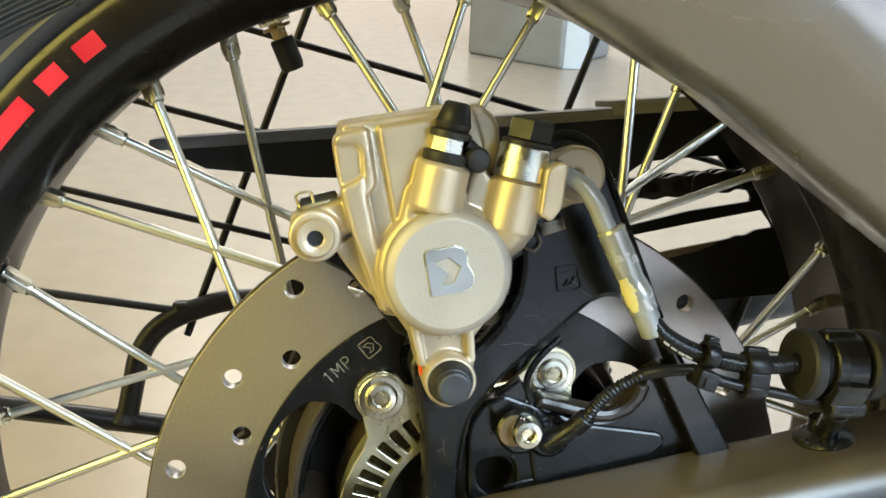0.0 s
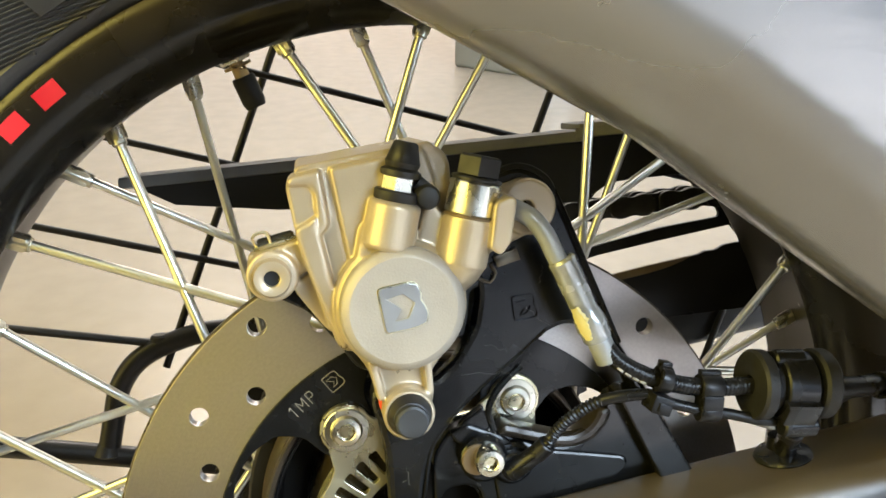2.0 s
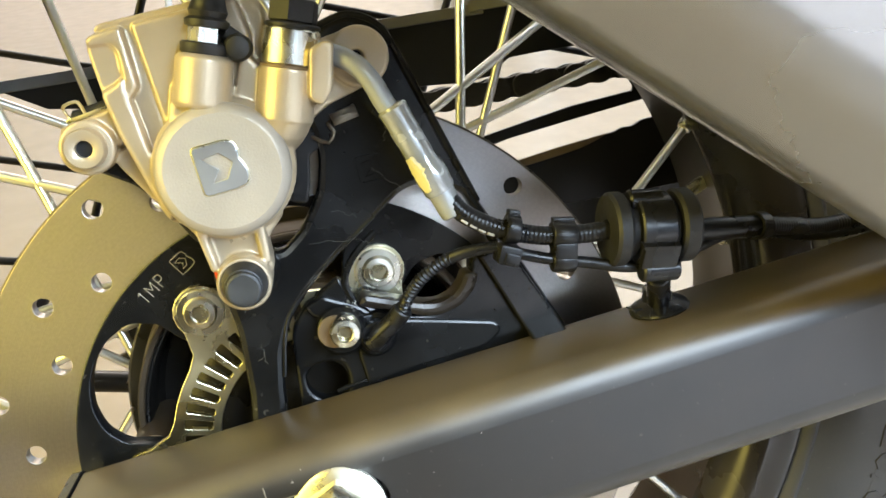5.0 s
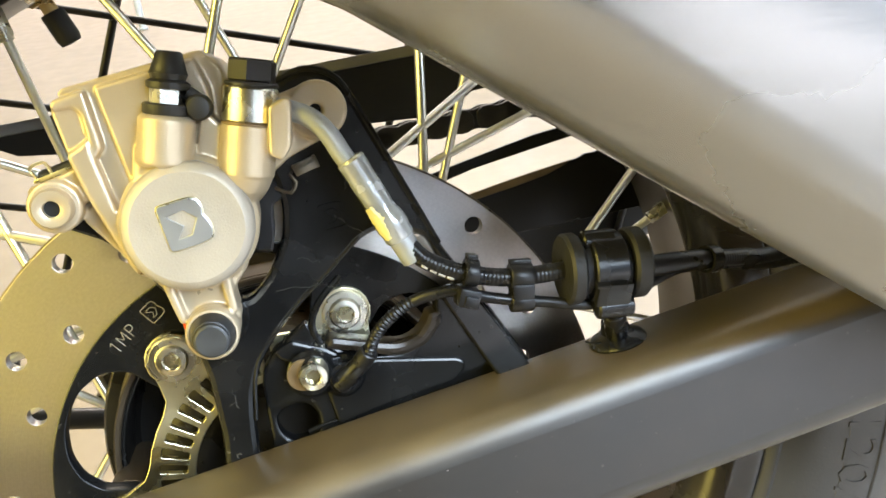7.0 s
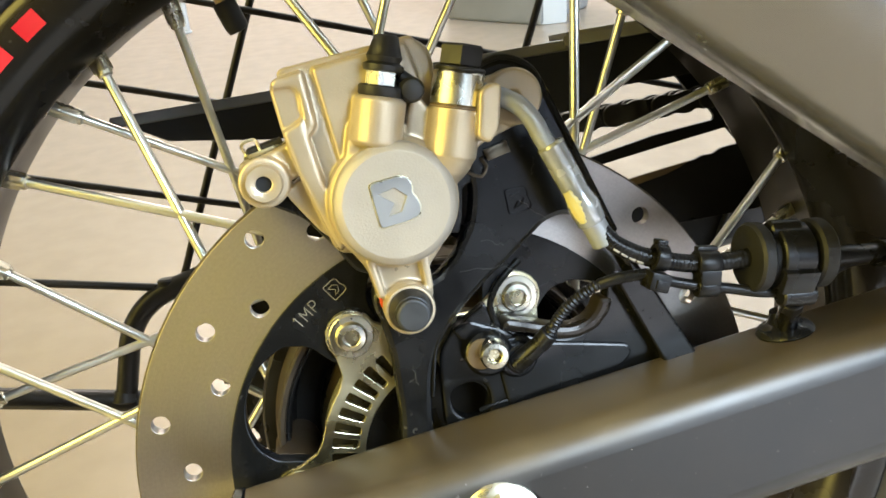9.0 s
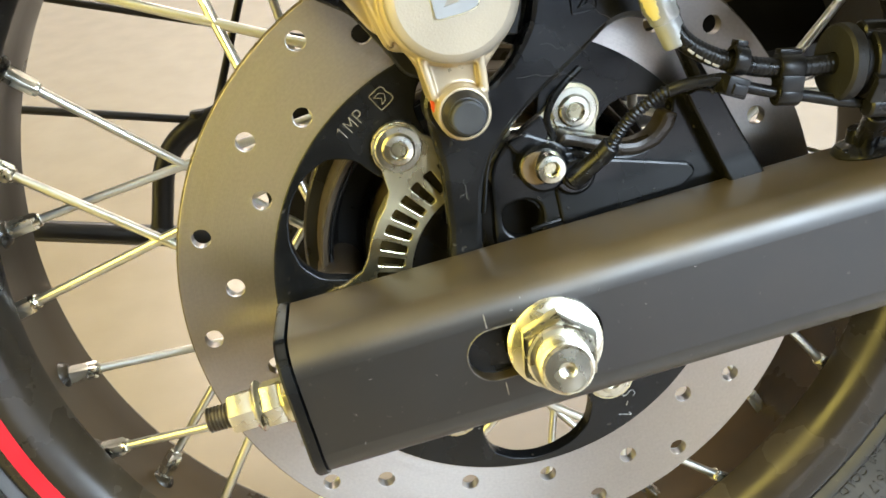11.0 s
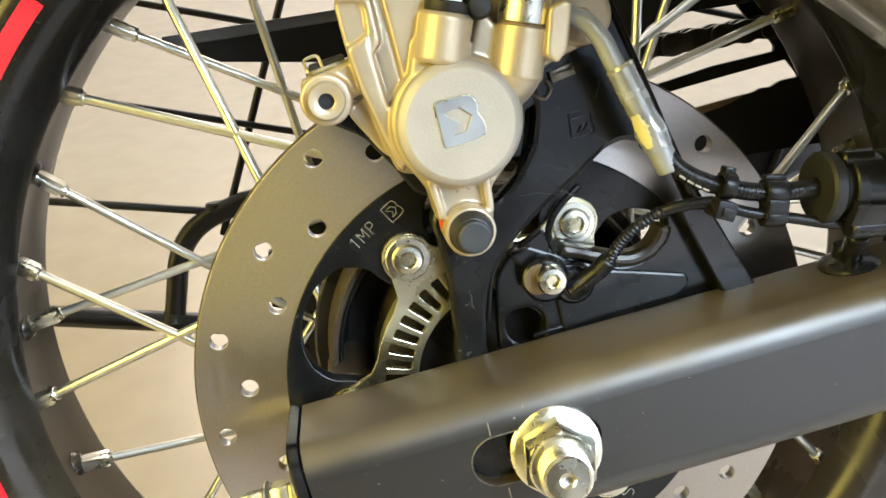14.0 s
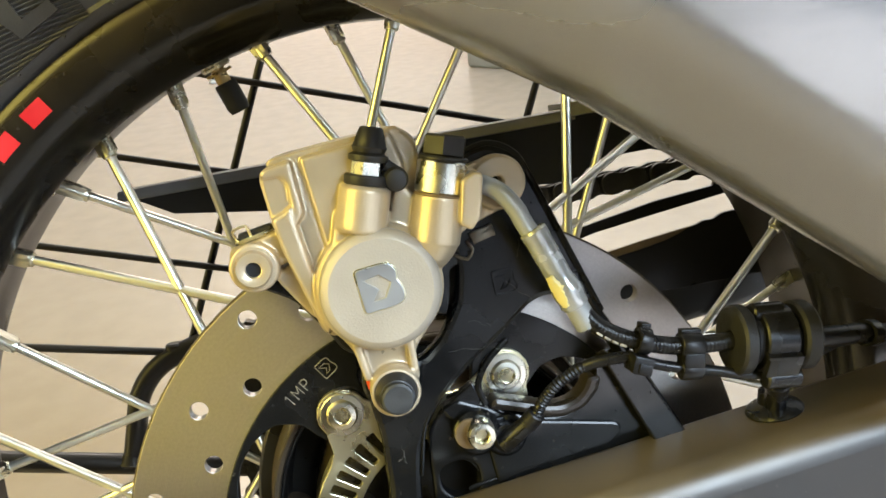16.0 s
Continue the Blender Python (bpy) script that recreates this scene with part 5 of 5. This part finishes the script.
    foot = lathe([(0.0, 0.0), (0.0092, 0.0), (0.0095, 0.0008), (0.0086, 0.0022), (0.0050, 0.0040), (0.0040, 0.0080), (0.0, 0.0080)], 32, SLOPE @ pose(0.1132, -0.0268, 0.0163, 90, 0, 0))
    part("clamp_foot", foot, PLASTIC, line, "round black push-in foot")
    for k in range(4):
        end = Vector((0.0962 + 0.001 * k, -0.0335 - 0.001 * k, 0.0375 - 0.0008 * k))
        part("frayed_end", tube([(0.1035, -0.0290, 0.0345), (0.0995, -0.0315, 0.0355), end], 0.0003, 6), RUBBER, line)
    part("cable_tie", lathe([(0.0034, -0.0022), (0.0044, -0.0022), (0.0044, 0.0022), (0.0034, 0.0022)], 20, along((0.1400, -0.0335, 0.0570), (0.1600, -0.0250, 0.0530)), True), PLASTIC, line, "black cable tie")
    return line


hoses()


# Silencer above the swingarm: a satin grey shell with soft folds.
def silencer():
    way = Vector((1, 0.012, -0.71)).normalized()
    up = Vector((0.71, 0, 1)).normalized()
    out = Vector((0, -1, 0))
    base = Vector((0.1000, -0.0965, 0.0926))
    corners = [(0.000, 0.000, 0.008), (0.016, 0.024, 0.007), (0.052, 0.033, 0.030), (0.098, 0.026, 0.030), (0.142, -0.014, 0.02), (0.125, -0.066, 0.02), (0.040, -0.066, 0.02), (0.006, -0.036, 0.016)]
    shape = rounded([(u, o) for u, o, r in corners], [r for *_, r in corners], 8)
    n = len(shape)
    cu, co = sum(p[0] for p in shape) / n, sum(p[1] for p in shape) / n
    bm = bmesh.new()
    rows = []
    for s, k, lift in ((-0.240, 0.60, 0.010), (-0.238, 0.80, 0.002), (-0.230, 0.92, -0.006), (-0.190, 1.0, -0.008), (-0.150, 1.0, -0.0075), (-0.115, 1.0, -0.0035), (-0.085, 1.0, 0.0), (0.0, 1.0, 0.0), (0.08, 1.0, 0.0), (0.16, 1.0, 0.0), (0.25, 1.0, 0.0), (0.262, 0.96, 0.002), (0.266, 0.80, 0.01)):
        rows.append([bm.verts.new(base + way * s + up * (cu + (u - cu) * k + lift) + out * (co + (o - co) * k)) for u, o in shape])
    for a, b in zip(rows, rows[1:]):
        for i in range(n):
            bm.faces.new((a[i], a[(i + 1) % n], b[(i + 1) % n], b[i]))
    bm.faces.new(rows[0])
    bm.faces.new(rows[-1])
    body = part("silencer", bm, SILENCER, bike, "satin grey exhaust silencer shell with soft folds", 60)
    return body


silencer()


# Far side: sprocket, chain, its guard, and the wire guard beside the wheel.
def far_side():
    teeth = []
    for k in range(46):
        a = 360 / 46 * k
        for d, r in ((0, 0.0900), (2.2, 0.0906), (3.2, 0.0950), (4.6, 0.0950), (5.6, 0.0906)):
            teeth.append((r * math.cos(radians(a + d)), r * math.sin(radians(a + d))))
    windows = []
    for k in range(6):
        c = 60 * k + 20
        windows.append(rounded([(r * math.cos(radians(a)), r * math.sin(radians(a))) for r, a in ((0.075, c - 14), (0.075, c + 14), (0.058, c + 12), (0.058, c - 12))], 0.004, 3))
    part("rear_sprocket", plate(teeth, 0.128, 0.134, [circle(0, 0, 0.030, 40), *windows], 0.0006), HUBB, bike, "dark steel rear sprocket")

    chain = part("drive_chain", rod((0.0, 0.131, 0.0918), (0.012, 0.131, 0.0926), 0.0036, 12), CHAIN, bike, "oily dark roller chain")
    link = plate(rounded([(-0.0117, -0.0030), (-0.0085, -0.0056), (-0.0042, -0.0056), (0.0, -0.0043), (0.0042, -0.0056), (0.0085, -0.0056), (0.0117, -0.0030), (0.0117, 0.0030), (0.0085, 0.0056), (0.0042, 0.0056), (0.0, 0.0043), (-0.0042, 0.0056), (-0.0085, 0.0056), (-0.0117, 0.0030)], 0.0022, 3), -0.0010, 0.0010, edge=0.0004)
    first = None
    for k in range(20):
        x = 0.0042 + 0.0126 * k
        z = 0.0918 + 0.070 * x
        for y in ((0.1245, 0.1375) if k % 2 else (0.1272, 0.1348)):
            m = pose(x, y, z, 0, -4, 0)
            if first is None:
                first = part("chain_plate", link, CHAIN, chain)
                first.matrix_basis = m
            else:
                twin("chain_plate", first, chain, m)
        part("chain_roller", rod((x - 0.0063, 0.1235, z), (x - 0.0063, 0.1362, z), 0.0036, 12, 0.0006), CHAIN, chain)
    # The slotted panel behind the chain: its end, the straight rail and the slider's worn edge.
    comb = [(0.3000, 0.1180), (0.1502, 0.1160), (0.1565, 0.1079), (0.1580, 0.1040), (0.1660, 0.0975), (0.1688, 0.0962), (0.1711, 0.0924), (0.1705, 0.0903), (0.1380, 0.0861), (0.1090, 0.0800), (0.0750, 0.0725),
            (0.0750, 0.0660), (0.1045, 0.0736), (0.1380, 0.0793), (0.1775, 0.0856), (0.1826, 0.0792), (0.1844, 0.0763), (0.1745, 0.0752), (0.1690, 0.0724), (0.1640, 0.0726), (0.1600, 0.0708), (0.1513, 0.0692), (0.1415, 0.0658), (0.1280, 0.0630), (0.1100, 0.0600), (0.0800, 0.0535),
            (0.0800, 0.0350), (0.3000, 0.0450)]
    panel = part("chain_panel", plate(rounded(comb, 0.0014, 3), 0.1390, 0.1410, edge=0.0004), GUARDM, bike, "black slotted plastic panel behind the chain")
    worn = [(0.0980, 0.0608), (0.1285, 0.0664), (0.1560, 0.0708), (0.1510, 0.0684), (0.1415, 0.0650), (0.1280, 0.0622), (0.0980, 0.0570)]
    part("chain_slider", plate(rounded(worn, 0.0006, 2), 0.1370, 0.1388, edge=0.0003), SLIDER, panel, "brown dusty edge of the chain slider")

    sheet = [(-0.1225, 0.1247), (0.0900, 0.1375), (0.3000, 0.1500), (0.3000, 0.1230), (0.1450, 0.1158), (0.1361, 0.1152), (0.1157, 0.1141), (0.1035, 0.1130), (0.0968, 0.1086), (0.0940, 0.1056), (0.0800, 0.1040), (-0.0548, 0.1080), (-0.0995, 0.1125)]
    guard = part("chain_guard", plate(sheet, 0.1180, 0.1200, edge=0.0004), GUARDM, bike, "black plastic chain guard")
    bm = block(0.2140, 0.0300, 0.0020, pose(-0.0160, 0.1330, 0.1310, 0, -3.45, 0), 0.0006)
    part("guard_top", bm, GUARDLIT, guard, "flat top flange of the chain guard, coloured pale as lit")
    part("guard_top", block(0.2100, 0.0300, 0.0030, pose(0.1930, 0.1330, 0.1465, 0, -3.45, 0), 0.0006), GUARDLIT, guard, "raised top flange of the chain guard, coloured pale as lit")
    part("guard_bevel", block(0.2160, 0.0012, 0.0044, pose(-0.0150, 0.1172, 0.1292, -25, -3.45, 0), 0.0003), GUARDLIT, guard, "bevelled edge of the chain guard, coloured pale as lit")
    part("guard_bevel", block(0.2120, 0.0012, 0.0050, pose(0.1920, 0.1170, 0.1436, -25, -3.45, 0), 0.0003), GUARDLIT, guard, "bevelled edge of the chain guard, coloured pale as lit")

    # Wire guard of thin rods on a tube frame.
    Y = 0.186
    frame = part("wire_guard", tube([(-0.0300, Y, 0.0330), (-0.0900, Y, 0.0370), (-0.1168, Y, 0.0325), (-0.1350, Y, 0.0240), (-0.1460, Y, 0.0100), (-0.1510, Y, -0.0080), (-0.1548, Y, -0.0240)], 0.0058, 16), WIRE, bike, "black wire side guard on a tube frame")
    part("guard_tube", rod((-0.300, Y, 0.0000), (0.080, Y, -0.0735), 0.0058, 16), WIRE, frame, "lower frame tube")
    part("guard_joint", rod((-0.1550, Y, -0.0205), (-0.1557, Y, -0.0275), 0.0056, 16, 0.001, 0.0084), WIRE, frame)
    part("guard_joint", rod((-0.1235, Y, 0.0370), (-0.1235, Y, 0.0270), 0.0050, 12, 0.001), WIRE, frame)
    for z, run in ((0.2300, 0.32), (0.1758, 0.32), (0.1235, 0.12), (0.0692, 0.12)):
        part("guard_wire", rod((-0.0643 - 0.24, Y, z + 0.24 * 0.262), (-0.0643 + run, Y, z - run * 0.285), 0.0019, 10), WIRE, frame, "thin black guard rod")
    part("guard_wire", rod((-0.300, Y, 0.0650), (-0.1235, Y, 0.0318), 0.0022, 10), WIRE, frame, "thin black guard rod")
    for x, low in ((-0.0575, 0.158), (0.1031, 0.19), (0.2620, 0.19), (-0.2180, 0.19)):
        part("guard_wire", rod((x + 0.40 * 0.10, Y + 0.003, 0.1759 + 0.10), (x - 0.408 * low, Y + 0.003, 0.1759 - low), 0.0021, 10), WIRE, frame, "thin black guard rod")


far_side()


# ---- things on the shop floor ----
def floor_things():
    turn = pose(0.66, 2.11, 0, 0, 0, 134)
    box = tagged(new("storage_box"), "dark grey moulded box on the shop floor", "storage box")
    part("body", block(0.33, 0.30, 0.58, turn @ pose(0.165, -0.15, 0.29), 0.012, 3), GREYBOX, box)
    part("lid", block(0.35, 0.32, 0.04, turn @ pose(0.165, -0.15, 0.60), 0.012, 3), GREYBOX, box, "flat moulded lid with a proud rim")
    # White block beside the box stands for its side lit from the shop front.
    tagged(part("lit_box_face", block(0.075, 0.12, 0.62, pose(0.704, 2.18, 0.31), 0.006, 2), WHITEBOX, None), "narrow white block for the lit side of a grey box", "plinth")
    # Pale post stands for a soft upright reflection in the polished floor.
    tagged(part("floor_reflection_post", merge(rod((-0.36, 2.55, 0.0), (-0.36, 2.55, 0.008), 0.016, 32, 0.003), rod((-0.36, 2.55, 0.006), (-0.36, 2.55, 1.2), 0.011, 16)), WHITEBOX, None), "pale thin post standing for a reflection in the floor", "stand")


floor_things()
